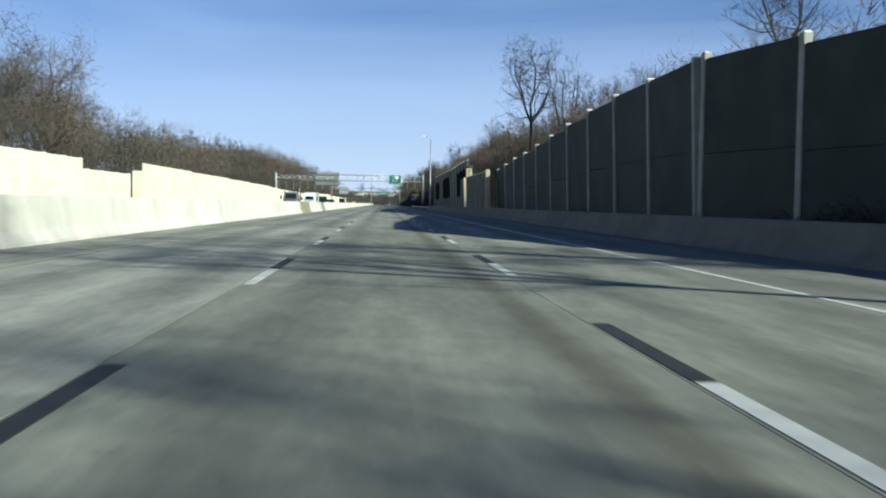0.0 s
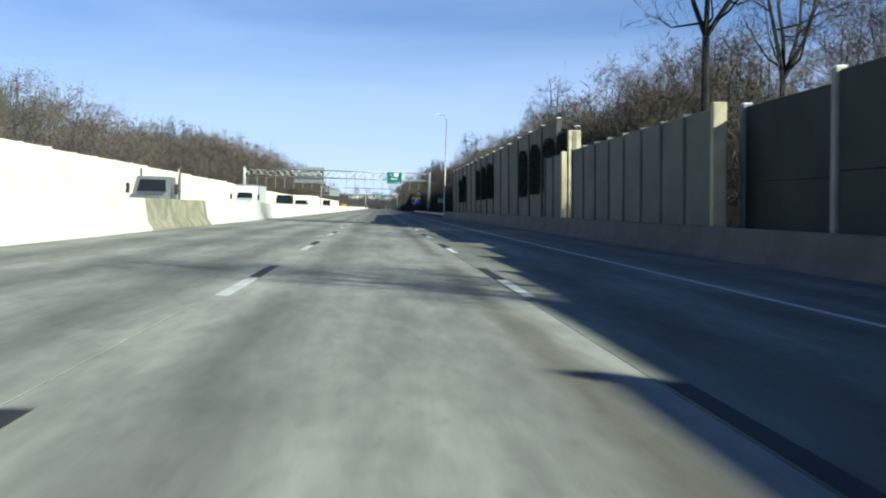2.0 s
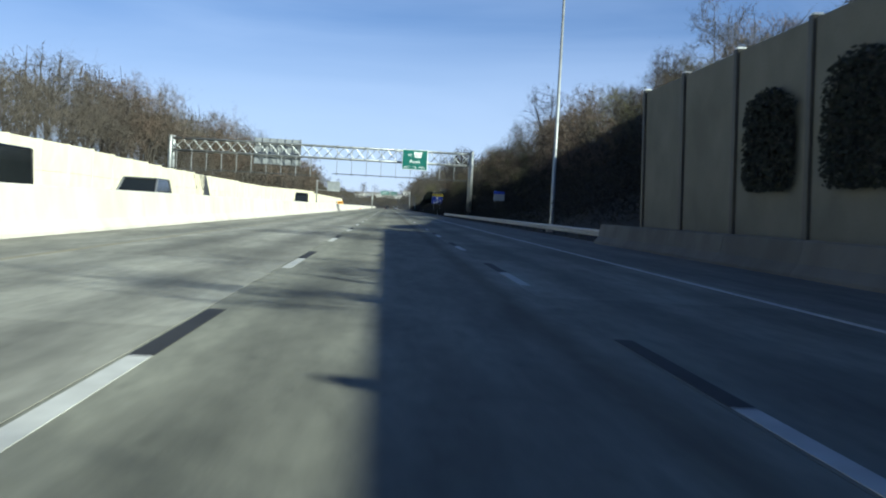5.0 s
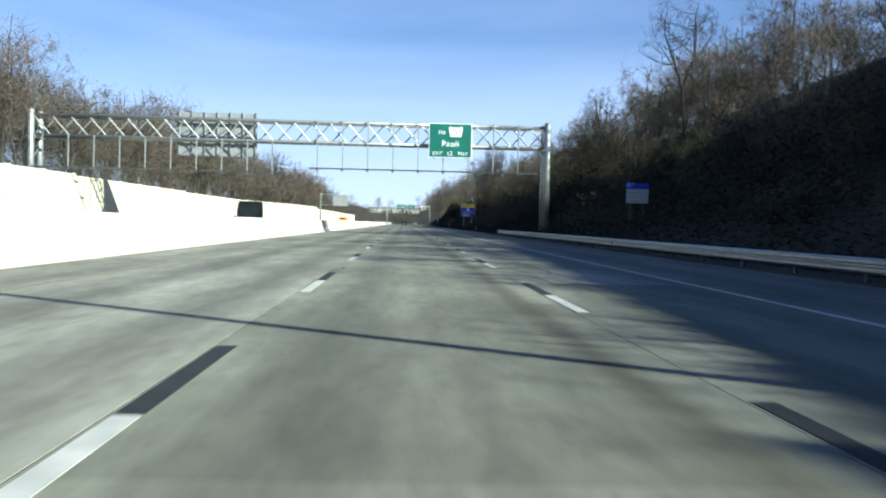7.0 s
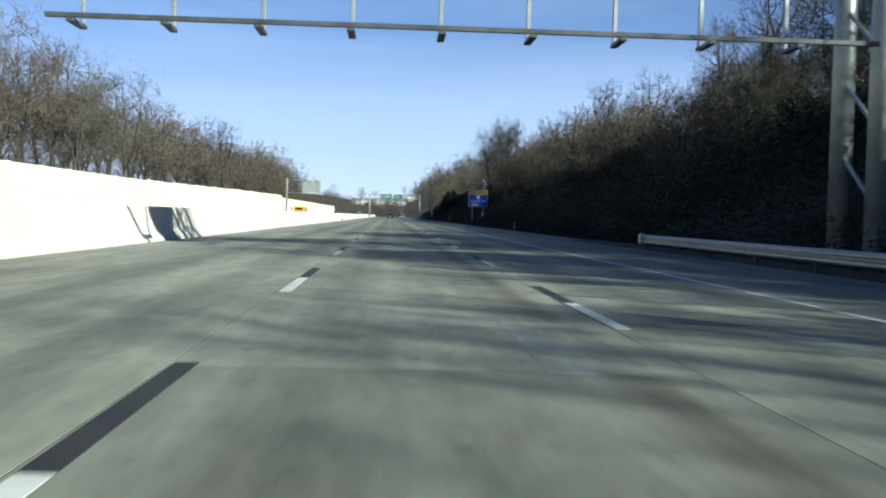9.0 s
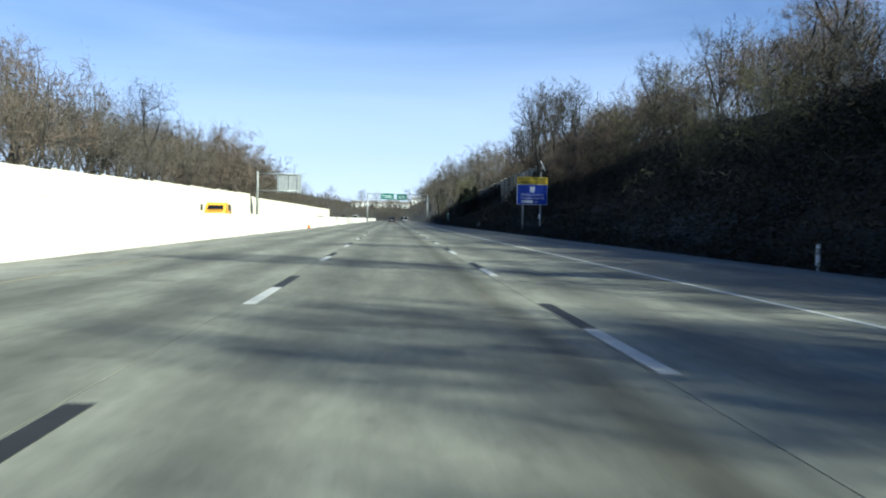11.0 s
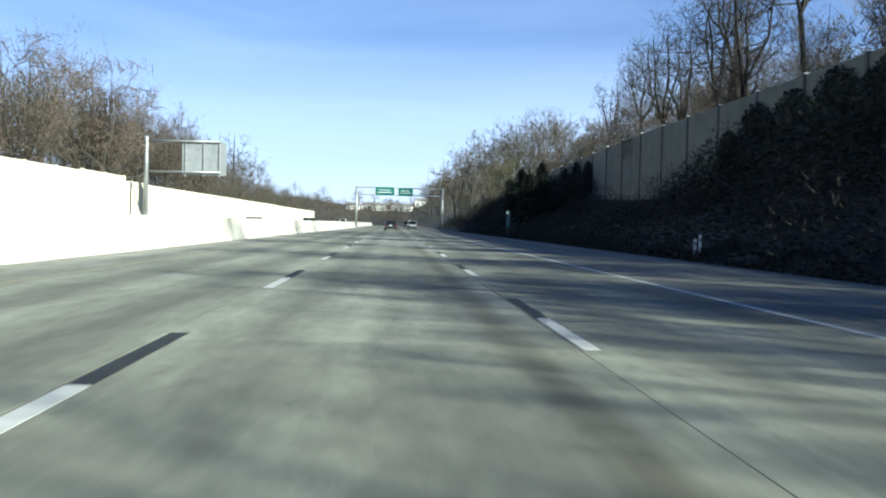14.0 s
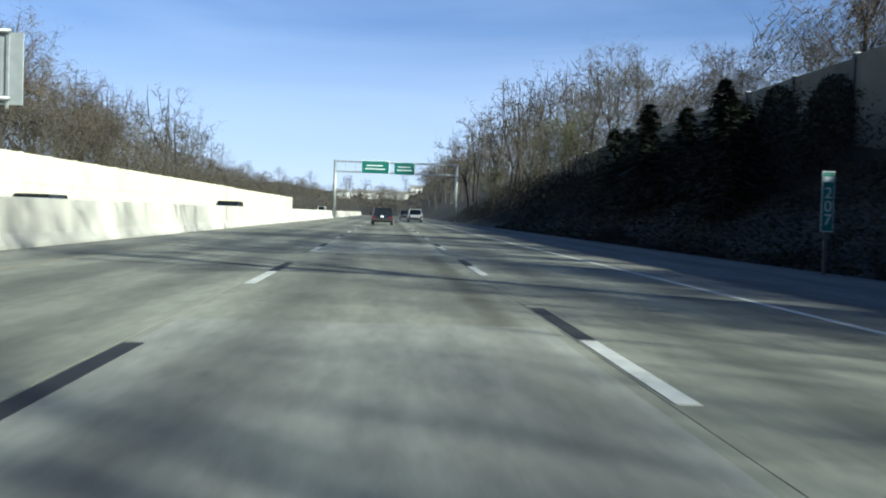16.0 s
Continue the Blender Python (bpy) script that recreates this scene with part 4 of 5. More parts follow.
def build_truck(m, paint, label, w, h, box_len, cab_h, sleeper=False, cargo=True, stacks=False):
    """A truck whose nose faces the south of its own frame."""
    t = empty("truck", m, label, "truck", "oncoming traffic")
    hw = w / 2
    part("hood", car_body(w * 0.86, [(0.0, 0.45, 1.18, 0.88), (0.15, 0.40, 1.28, 0.97), (0.9, 0.40, 1.40, 1.0), (1.2, 0.40, 1.44, 1.0)]), paint, t)
    part("grille", Geo().box(-hw * 0.5, hw * 0.5, -0.04, 0.02, 0.62, 1.10, 0.02), CHROME, t, "bright grille")
    part("bumper", Geo().box(-hw * 0.95, hw * 0.95, -0.16, 0.06, 0.32, 0.58, 0.04), CHROME, t, "bright bumper")
    cab = Geo().loft([[(-hw * 0.9, 1.2, 0.5), (hw * 0.9, 1.2, 0.5), (hw * 0.9, 2.7, 0.5), (-hw * 0.9, 2.7, 0.5)],
                      [(-hw * 0.92, 1.2, 1.42), (hw * 0.92, 1.2, 1.42), (hw * 0.92, 2.7, 1.42), (-hw * 0.92, 2.7, 1.42)],
                      [(-hw * 0.82, 1.55, cab_h), (hw * 0.82, 1.55, cab_h), (hw * 0.82, 2.7, cab_h), (-hw * 0.82, 2.7, cab_h)]], True, True)
    part("cab", cab, paint, t)
    zt = cab_h - 0.14
    part("windscreen", windscreen(hw, zt), GLASS_DARK, t, "dark windscreen")
    for x in (-1, 1):
        wheel(t, x * (hw - 0.14), 0.75, 0.44, 0.26)
        wheel(t, x * (hw - 0.14), 3.6 + box_len * 0.6, 0.44, 0.30)
        part("mirror", Geo().box(x * (hw + 0.16) - 0.08, x * (hw + 0.16) + 0.08, 1.25, 1.35, 1.35, 1.80, 0.03), SIGN_BLACK, t, "tall door mirror")
        part("headlight", Geo().box(x * hw * 0.66 - 0.12, x * hw * 0.66 + 0.12, -0.02, 0.10, 0.75, 0.95, 0.03), CHROME, t, "clear headlight")
        if stacks:
            part("exhaust_pipe", Geo().tube([(x * hw * 0.98, 2.85, 0.8), (x * hw * 0.98, 2.85, h + 0.35)], [0.07, 0.07], 8), CHROME, t, "bright exhaust pipe")
    part("chassis", Geo().box(-hw * 0.55, hw * 0.55, 1.0, 2.9 + box_len, 0.42, 0.62, 0.02), SIGN_BLACK, t)
    if cargo:
        box = part("cargo_box", Geo().box(-hw, hw, 2.95, 2.95 + box_len, 0.64, h, 0.04), paint, t, "plain cargo box")
        part("top_rail", Geo().box(-hw - 0.02, hw + 0.02, 2.90, 2.945, h - 0.07, h + 0.02, 0.01), ALU, box, "grey metal edge trim")
        for x in (-1, 1):
            part("corner_trim", Geo().box(x * hw - 0.035, x * hw + 0.035, 2.90, 2.945, 0.64, h - 0.075, 0.01), ALU, box, "grey metal edge trim")
            part("side_rail", Geo().box(x * (hw + 0.014) - 0.012, x * (hw + 0.014) + 0.012, 2.95, 2.95 + box_len, h - 0.08, h - 0.01, 0.004), ALU, box, "grey metal edge trim")
    return t


def windscreen(hw, zt):
    g = Geo()
    a = [(-hw * 0.70, 1.225, 1.47), (hw * 0.70, 1.225, 1.47), (hw * 0.62, 1.50, zt), (-hw * 0.62, 1.50, zt)]
    return g.loft([[(x, y - 0.04, z) for x, y, z in a], a], True, True)


build_truck(at(-9.9, 107.5), CAR_GREY, "dark grey truck tractor with dark windscreen in the oncoming lanes", 1.75, 2.15, 2.5, 2.12, cargo=False, stacks=True)
build_truck(at(-10.4, 141.5), CAR_WHITE, "white box truck with a dark windscreen in the oncoming lanes", 1.75, 2.52, 5.2, 2.05)
build_truck(at(-12.4, 416.5), CAR_YELLOW, "yellow truck with a dark windscreen in the oncoming lanes", 1.6, 1.66, 0.5, 1.92)


# ---- houses on the far hill ----
def build_house(x, y, w, d, h, turn):
    z = ground_z(x, y) - 1.0
    s = empty("house", at(x, y, z, turn), "pale house with a grey pitched roof on the far hill", "house", "houses on the hill")
    part("wall", Geo().box(-w / 2, w / 2, -d / 2, d / 2, 0, h), HOUSE_WALL, s)
    g = Geo()
    e, r = 0.5, h + d * 0.32
    g.loft([[(-w / 2 - e, -d / 2 - e, h + 0.02), (-w / 2 - e, d / 2 + e, h + 0.02), (-w / 2 - e, 0, r)], [(w / 2 + e, -d / 2 - e, h + 0.02), (w / 2 + e, d / 2 + e, h + 0.02), (w / 2 + e, 0, r)]], True, True)
    part("roof", g, ROOF, s)
    n = max(2, int(w / 3.2))
    for k in range(n):
        for zz in (1.0, 3.9):
            if zz + 1.5 > h:
                continue
            xx = -w / 2 + (k + 0.5) * w / n
            wi = part("window", Geo().box(xx - 0.7, xx + 0.7, -d / 2 - 0.05, -d / 2 - 0.004, zz, zz + 1.5), SIGN_WHITE, s)
            part("pane", Geo().box(xx - 0.58, xx + 0.58, -d / 2 - 0.07, -d / 2 - 0.054, zz + 0.12, zz + 1.38), GLASS_DARK, wi)


rnd = random.Random(4)
for x, y, w in ((-26, 1096, 8), (-17, 1112, 7), (-9, 1104, 9), (1, 1120, 8), (8, 1098, 9), (18, 1110, 7)):
    build_house(x, y, w, 6, 4.2, rnd.uniform(-18, 18))

# ---- trees and brush ----
def grow_tree(seed, height, spread, twig_w, limbs, branches, twigs, subs, low=0.22, girth=0.0115, leaders=3, round_top=0.42):
    """Wood and twigs of a bare tree as two Geo's: a trunk that divides into leaders, limbs that reach for the shell of a rounded crown, branches and forking twigs."""
    r = random.Random(seed)
    wood, fine = Geo(), Geo()
    base_r = height * girth

    def jog(k):
        return Vector((r.uniform(-k, k), r.uniform(-k, k), r.uniform(-k, k)))

    def outside(p):
        up = (p.z - mid) / (height * round_top)
        return ((p.x - sway.x) ** 2 + (p.y - sway.y) ** 2) / spread ** 2 + (up * up if up > 0 else 0.35 * up * up) > 1.0

    def thread(a, d, length, w):
        for _ in range(3):
            if outside(a + d * length):
                length, w = length * 0.7, w * 0.8
        side = d.cross(jog(1) + Vector((0.01, 0, 0))).normalized() * w
        k = len(fine.v)
        fine.v += [tuple(a - side), tuple(a + side), tuple(a + d * length)]
        fine.f.append((k, k + 1, k + 2))

    mid = height * (1 - round_top)
    fork = height * r.uniform(low + 0.04, low + 0.16)
    sway = Vector((r.uniform(-0.04, 0.04), r.uniform(-0.04, 0.04), 0)) * height
    top = sway + Vector((0, 0, fork))
    wood.tube([(0, 0, -0.4), (0, 0, fork * 0.05), sway * 0.4 + Vector((0, 0, fork * 0.5)), top], [base_r * 1.5, base_r * 1.15, base_r, base_r * 0.9], 7, False)
    stems = []
    a0 = r.uniform(0, 6.3)
    for i in range(leaders):
        ang = a0 + i * 6.283 / leaders + r.uniform(-0.5, 0.5)
        out = spread * r.uniform(0.15, 0.5)
        end = top + Vector((math.cos(ang) * out, math.sin(ang) * out, (height * 0.93 - fork) * r.uniform(0.8, 1.0)))
        p = [top]
        for k in range(1, 6):
            f = k / 5
            q = top.lerp(end, f)
            q += Vector((math.cos(ang), math.sin(ang), 0)) * out * 0.35 * math.sin(f * 3.14) + jog(0.018 * height) * (1 if k < 5 else 0.3)
            p.append(q)
        rr = [base_r * 0.72 * (1 - 0.92 * k / 5) + 0.01 for k in range(6)]
        wood.tube(p, rr, 5, False)
        stems.append((p, rr))
    for li in range(limbs):
        p, rr = stems[li % leaders]
        g = (0.02 + 0.93 * (li // leaders + r.random()) / (limbs / leaders)) * 5
        k0 = min(4, int(g))
        a = p[k0].lerp(p[k0 + 1], min(1.0, g - k0))
        lr = (rr[k0] * 0.55 + 0.008)
        ang = li * 2.4 + r.uniform(-0.7, 0.7)
        el = r.uniform(-0.35, 1.0) * 0.9 + 0.30 * (g / 5 - 0.5)
        shell = Vector((math.cos(ang) * math.cos(el) * spread, math.sin(ang) * math.cos(el) * spread, mid + math.sin(el) * height * round_top)) * 1.0
        shell = Vector((sway.x, sway.y, 0)) + Vector((shell.x * r.uniform(0.7, 1.05), shell.y * r.uniform(0.7, 1.05), shell.z))
        d = shell - a
        if d.length < spread * 0.3:
            d = d.normalized() * spread * 0.3
        if d.length > spread * 1.25:
            d = d.normalized() * spread * 1.25
        L = d.length
        lp = [a]
        for k in range(1, 5):
            f = k / 4
            lp.append(a + d * f + Vector((0, 0, -0.10 * L * math.sin(f * 3.14))) + jog(0.05) * L)
        wood.tube(lp, [lr, lr * 0.72, lr * 0.5, lr * 0.32, lr * 0.12], 3, False)
        d.normalize()
        for bi in range(branches):
            bf = (0.22 + 0.78 * (bi + r.random()) / branches) * 4
            k0 = min(3, int(bf))
            b = lp[k0].lerp(lp[k0 + 1], min(1.0, bf - k0))
            bd = (d * 0.8 + jog(1.0) + Vector((0, 0, 0.2))).normalized()
            bl = spread * r.uniform(0.18, 0.38)
            m1 = b + bd * bl * 0.5 + jog(0.1) * bl
            e1 = b + bd * bl + jog(0.14) * bl + Vector((0, 0, bl * 0.08))
            thread(b, (m1 - b).normalized(), bl * 0.75, lr * 0.26)
            thread(m1, (e1 - m1).normalized(), bl * 0.5, lr * 0.13)
            for ti in range(twigs):
                tf = 0.1 + 0.9 * (ti + r.random()) / twigs
                q = b.lerp(m1, tf * 2) if tf < 0.5 else m1.lerp(e1, tf * 2 - 1)
                td = (bd * 0.7 + jog(0.9) + Vector((0, 0, 0.1))).normalized()
                tl = bl * r.uniform(0.5, 0.95)
                thread(q, td, tl, twig_w)
                for si in range(subs):
                    sd = (td * 0.8 + jog(0.9)).normalized()
                    thread(q + td * tl * r.uniform(0.2, 0.9), sd, tl * r.uniform(0.55, 0.95), twig_w * 0.8)
    return wood, fine


def tree_kind(twig_mat, *args, **opts):
    wood, fine = grow_tree(*args, **opts)
    return wood.raw("trunk", BARK_DARK if twig_mat is TWIG_DARK else BARK), fine.raw("crown", twig_mat)


KINDS = [
    tree_kind(TWIG, 11, 17.0, 5.6, 0.020, 18, 8, 7, 3, girth=0.0095),
    tree_kind(TWIG, 12, 20.0, 6.4, 0.021, 20, 8, 7, 3, girth=0.0095),
    tree_kind(TWIG_RED, 13, 15.0, 5.2, 0.020, 18, 8, 7, 3, girth=0.0095),
    tree_kind(BUDS, 14, 13.0, 4.6, 0.021, 17, 8, 7, 3, low=0.12, girth=0.0095),
    tree_kind(TWIG, 15, 18.5, 6.6, 0.021, 20, 8, 7, 3, low=0.14, girth=0.0095),
    tree_kind(TWIG_RED, 16, 10.0, 4.2, 0.019, 16, 8, 6, 3, low=0.05, girth=0.0095),
    tree_kind(TWIG_DARK, 17, 20.0, 4.8, 0.016, 26, 8, 5, 2, low=0.36, girth=0.0105, leaders=3, round_top=0.36),
    tree_kind(TWIG_DARK, 18, 18.0, 4.4, 0.016, 26, 8, 5, 2, low=0.30, girth=0.0105, leaders=4, round_top=0.38),
]
TALL = (17.0, 20.0, 15.0, 13.0, 18.5, 10.0, 20.0, 18.0)
LIGHT = [grow_tree(s_, h_, w_, 0.045, 11, 5, 4, 2) for s_, h_, w_ in ((51, 17.0, 5.6), (52, 19.0, 6.2), (53, 15.0, 5.4), (54, 12.0, 4.8), (55, 18.0, 6.6), (56, 10.0, 4.4))]
NAMES = ["bare grey-brown deciduous tree on the bank", "tall bare deciduous tree above the wall", "bare tree with reddish-brown twigs", "bare tree with olive budding twigs",
         "broad bare deciduous tree among the woods", "small bare tree with reddish twigs on the bank", "tall dark bare tree with spreading limbs", "tall slender bare tree with dark limbs"]


def plant(kind, x, y, top, turn):
    """A tree whose crown reaches the height top."""
    wood, crown = KINDS[kind]
    z = ground_z(x, y)
    size = max(0.28, (top - z) / TALL[kind])
    t = empty("tree", None, NAMES[kind], "tree", "roadside woods")
    t.matrix_basis = at(x, y, z, turn) @ Matrix.Diagonal((size, size, size, 1))
    piece("trunk", wood, t)
    piece("crown", crown, t)


TOP_LEFT = ((0, 13.0), (150, 14.2), (194, 15.3), (237, 14.6), (268, 16.0), (300, 19.0), (360, 20.0), (420, 19.4), (480, 18.0), (530, 18.2), (566, 21.5), (610, 18.8), (685, 20.0), (760, 17.5), (820, 13.5), (900, 13.0))
RISE_RIGHT = ((30, 0.66), (90, 0.66), (160, 0.78), (222, 0.76), (242, 0.74), (250, 0.60), (268, 0.56), (278, 0.58), (290, 0.74), (330, 0.72), (352, 0.60), (376, 0.54), (400, 0.64), (440, 0.68), (466, 0.74), (520, 0.68), (560, 0.62), (590, 0.64), (615, 0.80), (640, 1.05), (660, 1.2), (700, 1.2))
rnd = random.Random(21)
# unseen trees round the start, added to throw branch shadows over the road
for x, y, k, top in ((14.5, -22.0, 6, 17), (20.5, 1.0, 6, 19), (19.8, 8.5, 7, 17.5), (26.0, -18.0, 6, 21), (15.5, -34.0, 7, 16)):
    plant(k, x, y, top, x * 40)
# single trees that stand out
plant(6, 16.7, 115.6, 21.3, 30)
plant(7, 20.2, 114.3, 19.0, 130)
for x, y, k, top in ((17.0, 92.0, 0, 11.5), (19.5, 98.0, 7, 14.5), (15.8, 124.0, 2, 11.0), (21.0, 126.0, 7, 15.0), (18.0, 133.0, 0, 12.0), (20.0, 142.0, 6, 15.5), (16.5, 149.0, 2, 11.5), (22.0, 84.0, 7, 15.0), (19.0, 158.0, 7, 14.5), (23.5, 106.0, 6, 17.0)):
    plant(k, x, y, min(top, (x + 1.5) / 1.65), 37 * x)
for x, y, k, top in ((19.5, 327.0, 0, 15.2), (18.6, 318.0, 7, 13.5), (20.5, 306.0, 4, 15.5), (18.4, 298.0, 3, 12.0), (21.5, 293.0, 2, 15.5), (20.0, 340.0, 2, 13.5), (21.8, 300.0, 6, 20.0), (18.0, 310.0, 5, 9.5), (17.5, 333.0, 3, 9.5)):
    plant(k, x, y, top, 53 * x)
for x, y, k, top in ((21.0, 188.0, 0, 13.2), (20.0, 193.5, 2, 12.4), (21.6, 199.0, 0, 13.2), (19.5, 205.0, 2, 11.6), (25.0, 290.0, 7, 16.5), (26.0, 275.0, 6, 17.5), (25.5, 283.0, 0, 15.5), (28.0, 262.0, 6, 18.0), (24.8, 268.0, 7, 16.0), (26.0, 299.0, 7, 16.5), (25.0, 315.0, 6, 17.0), (27.0, 250.0, 7, 16.5), (24.5, 256.0, 0, 14.5)):
    plant(k, x, y, top, 37 * x)
for i in range(20):
    plant((2, 5, 0, 5)[i % 4], 23.7 + (i * 0.7) % 1.6, 346.0 + 11.0 * i, 12.4 + (i * 0.9) % 1.6, 71 * i)
plant(5, 21.5, 187.5, 14.6, 10)
plant(2, 20.8, 190.5, 14.2, 80)
plant(5, 22.2, 184.0, 15.0, 150)
plant(4, -36.0, 97.0, 19.0, 0)
plant(4, -36.5, 112.0, 19.5, 200)
plant(0, -37.5, 120.0, 18.5, 140)
plant(2, -35.0, 107.0, 17.0, 30)
plant(2, -40.0, 305.0, 20.0, 70)
plant(2, -44.0, 317.0, 20.5, 170)
plant(0, -38.0, 104.0, 18.0, 50)
plant(7, 24.0, 515.0, 22.0, 210)
plant(7, 24.2, 527.0, 20.0, 20)
plant(5, 23.8, 536.0, 14.0, 20)
plant(6, 24.0, 60.0, 17.5, 70)
plant(7, 19.5, 176.0, 17.0, 200)
plant(6, -34.5, 488.0, 20.5, 10)
plant(7, 19.5, 458.0, 17.5, 10)
plant(6, 18.5, 474.0, 19.0, 100)
plant(7, 24.5, 488.0, 22.0, 10)
plant(6, 25.0, 502.0, 24.0, 60)
plant(7, 24.0, 510.0, 22.5, 160)
plant(6, 26.0, 521.0, 24.5, 260)
plant(7, 24.5, 533.0, 21.5, 310)
plant(6, 25.5, 545.0, 20.5, 20)
plant(7, 24.8, 557.0, 19.0, 110)
plant(6, 24.2, 440.0, 17.5, 40)
plant(5, 20.2, 445.0, 12.0, 40)
plant(2, 21.6, 441.5, 13.0, 140)
plant(5, 18.8, 446.5, 10.5, 240)
plant(3, 20.8, 438.0, 12.0, 240)
plant(5, 22.0, 447.0, 12.5, 300)
plant(7, 25.0, 322.0, 16.0, 20)
plant(6, 25.0, 350.0, 19.5, 120)
plant(7, 27.0, 337.0, 18.5, 220)
plant(6, 26.0, 365.0, 18.5, 320)
plant(7, 24.5, 306.0, 14.0, 45)
plant(7, 25.0, 425.0, 18.0, 90)
plant(6, 25.0, 404.0, 18.5, 190)
plant(7, 25.5, 384.0, 17.0, 260)
# woods on both sides
y = 15.0
while y < 640:
    t = steps(TOP_LEFT, y)
    plant(rnd.choice((0, 2, 4, 5, 0)), -rnd.uniform(33.5, 39), y + rnd.uniform(-2, 2), t * rnd.uniform(0.80, 1.04), rnd.uniform(0, 360))
    u = steps(RISE_RIGHT, y)
    if 165 < y < 236:
        u = min(u, 0.52 if y < 206 else 0.60)
    if y < 196 and y > 38:
        x = rnd.uniform(16, 21)
        if not 96 < y < 114:
            plant(rnd.choice((2, 5, 5, 0)), x, y + rnd.uniform(-2, 2), x * (min(u, 0.56) if y < 78 else u) * rnd.uniform(0.7, 1.0), rnd.uniform(0, 360))
        x = rnd.uniform(24, 34)
        plant(rnd.choice((0, 2, 4)), x, y + 3 + rnd.uniform(-2, 2), x * min(u, 0.60) * rnd.uniform(0.75, 1.0), rnd.uniform(0, 360))
    elif 196 <= y < 330:
        x = rnd.uniform(15, 20)
        plant(rnd.choice((2, 3, 5, 5)), x, y + rnd.uniform(-2, 2), x * u * rnd.uniform(0.75, 1.0), rnd.uniform(0, 360))
        x = rnd.uniform(24.5, 31)
        plant(rnd.choice((0, 1, 3, 2)), x, y + 3 + rnd.uniform(-2, 2), x * u * (rnd.uniform(0.78, 0.92) if y < 240 else rnd.uniform(0.85, 1.1)), rnd.uniform(0, 360))
        if 232 < y < 245 or y > 287:
            for x in (rnd.uniform(23.8, 26), rnd.uniform(28, 35)):
                plant(rnd.choice((0, 2, 4, 2)), x, y + rnd.uniform(-3, 3), x * u * rnd.uniform(0.7, 0.95), rnd.uniform(0, 360))
        elif y >= 245:
            x = rnd.uniform(25, 30)
            plant(rnd.choice((6, 7)), x, y + rnd.uniform(-3, 3), x * rnd.uniform(0.58, 0.72), rnd.uniform(0, 360))
            x = rnd.uniform(37, 45)
            plant(rnd.choice((0, 4, 2)), x, y + rnd.uniform(-3, 3), x * rnd.uniform(0.50, 0.58), rnd.uniform(0, 360))
    elif 330 <= y < 470:
        x = rnd.uniform(15.5, 21)
        if not 405 < y < 452:
            plant(rnd.choice((2, 3, 5)), x, y + rnd.uniform(-2, 2), x * u * rnd.uniform(0.6, 0.9), rnd.uniform(0, 360))
        x = rnd.uniform(24.5, 32)
        plant(rnd.choice((0, 2, 4)), x, y + 3 + rnd.uniform(-2, 2), x * u * rnd.uniform(0.8, 1.02), rnd.uniform(0, 360))
        x = rnd.uniform(23.8, 28)
        plant(rnd.choice((0, 2, 3)), x, y + rnd.uniform(-3, 3), x * u * rnd.uniform(0.7, 0.95), rnd.uniform(0, 360))
    elif y >= 470:
        x = rnd.uniform(25, 34)
        plant(rnd.choice((0, 1, 4, 2)), x, y + rnd.uniform(-2, 2), x * u * rnd.uniform(0.65, 0.9), rnd.uniform(0, 360))
        if y < 530:
            x = rnd.uniform(24, 30)
            plant(rnd.choice((6, 7, 2)), x, y + rnd.uniform(-3, 3), x * rnd.uniform(0.56, 0.64), rnd.uniform(0, 360))
        if y > 602:
            x = rnd.uniform(14, 20)
            plant(rnd.choice((0, 3, 4, 3)), x, y + rnd.uniform(-2, 2), x * u * rnd.uniform(0.6, 0.9), rnd.uniform(0, 360))
    y += 7.4


def stuff_woods(name, spots, label):
    """Many trees joined into one piece of far woods, wood and twigs apart."""
    wv, wf, cv, cf = [], [], [], []
    wn_, cn_ = 0, 0
    for kind, x, y, size, turn in spots:
        wood, fine = LIGHT[kind]
        ca, sa = math.cos(turn) * size, math.sin(turn) * size
        z = ground_z(x, y)
        rot = np.array(((ca, sa, 0), (-sa, ca, 0), (0, 0, size)))
        for src, V, F, off in ((wood, wv, wf, wn_), (fine, cv, cf, cn_)):
            a = np.array(src.v) @ rot + np.array((x, y, z))
            V.append(a)
            F += [tuple(i + off for i in q) for q in src.f]
        wn_ += len(wood.v)
        cn_ += len(fine.v)
    root = empty(name, None, label, "woods", kind="stuff")
    for nm, V, F, m in (("trunks", wv, wf, BARK), ("crowns", cv, cf, TWIG)):
        me = bpy.data.meshes.new(nm)
        me.from_pydata(np.concatenate(V).tolist(), [], F)
        me.materials.append(m)
        piece(nm, me, root)


rnd = random.Random(33)
spots = []
y = 60.0
while y < 640:
    spots.append((rnd.choice((0, 1, 2, 4)), -rnd.uniform(40, 47), y + 3, steps(TOP_LEFT, y) / 17 * rnd.uniform(0.9, 1.06), rnd.uniform(0, 6)))
    spots.append((rnd.choice((0, 1, 4)), -rnd.uniform(49, 62), y, steps(TOP_LEFT, y) / 17 * rnd.uniform(0.8, 1.05), rnd.uniform(0, 6)))
    y += 8
y = 640.0
while y < 980:
    for x in (-rnd.uniform(36, 48), -rnd.uniform(50, 70), rnd.uniform(15, 24), rnd.uniform(25, 40)):
        size = rnd.uniform(0.8, 1.1) * (steps(TOP_LEFT, y) / 18 if x < 0 else 1.0)
        spots.append((rnd.choice((0, 1, 2, 4)), x, y + rnd.uniform(-3, 3), size, rnd.uniform(0, 6)))
    y += 11
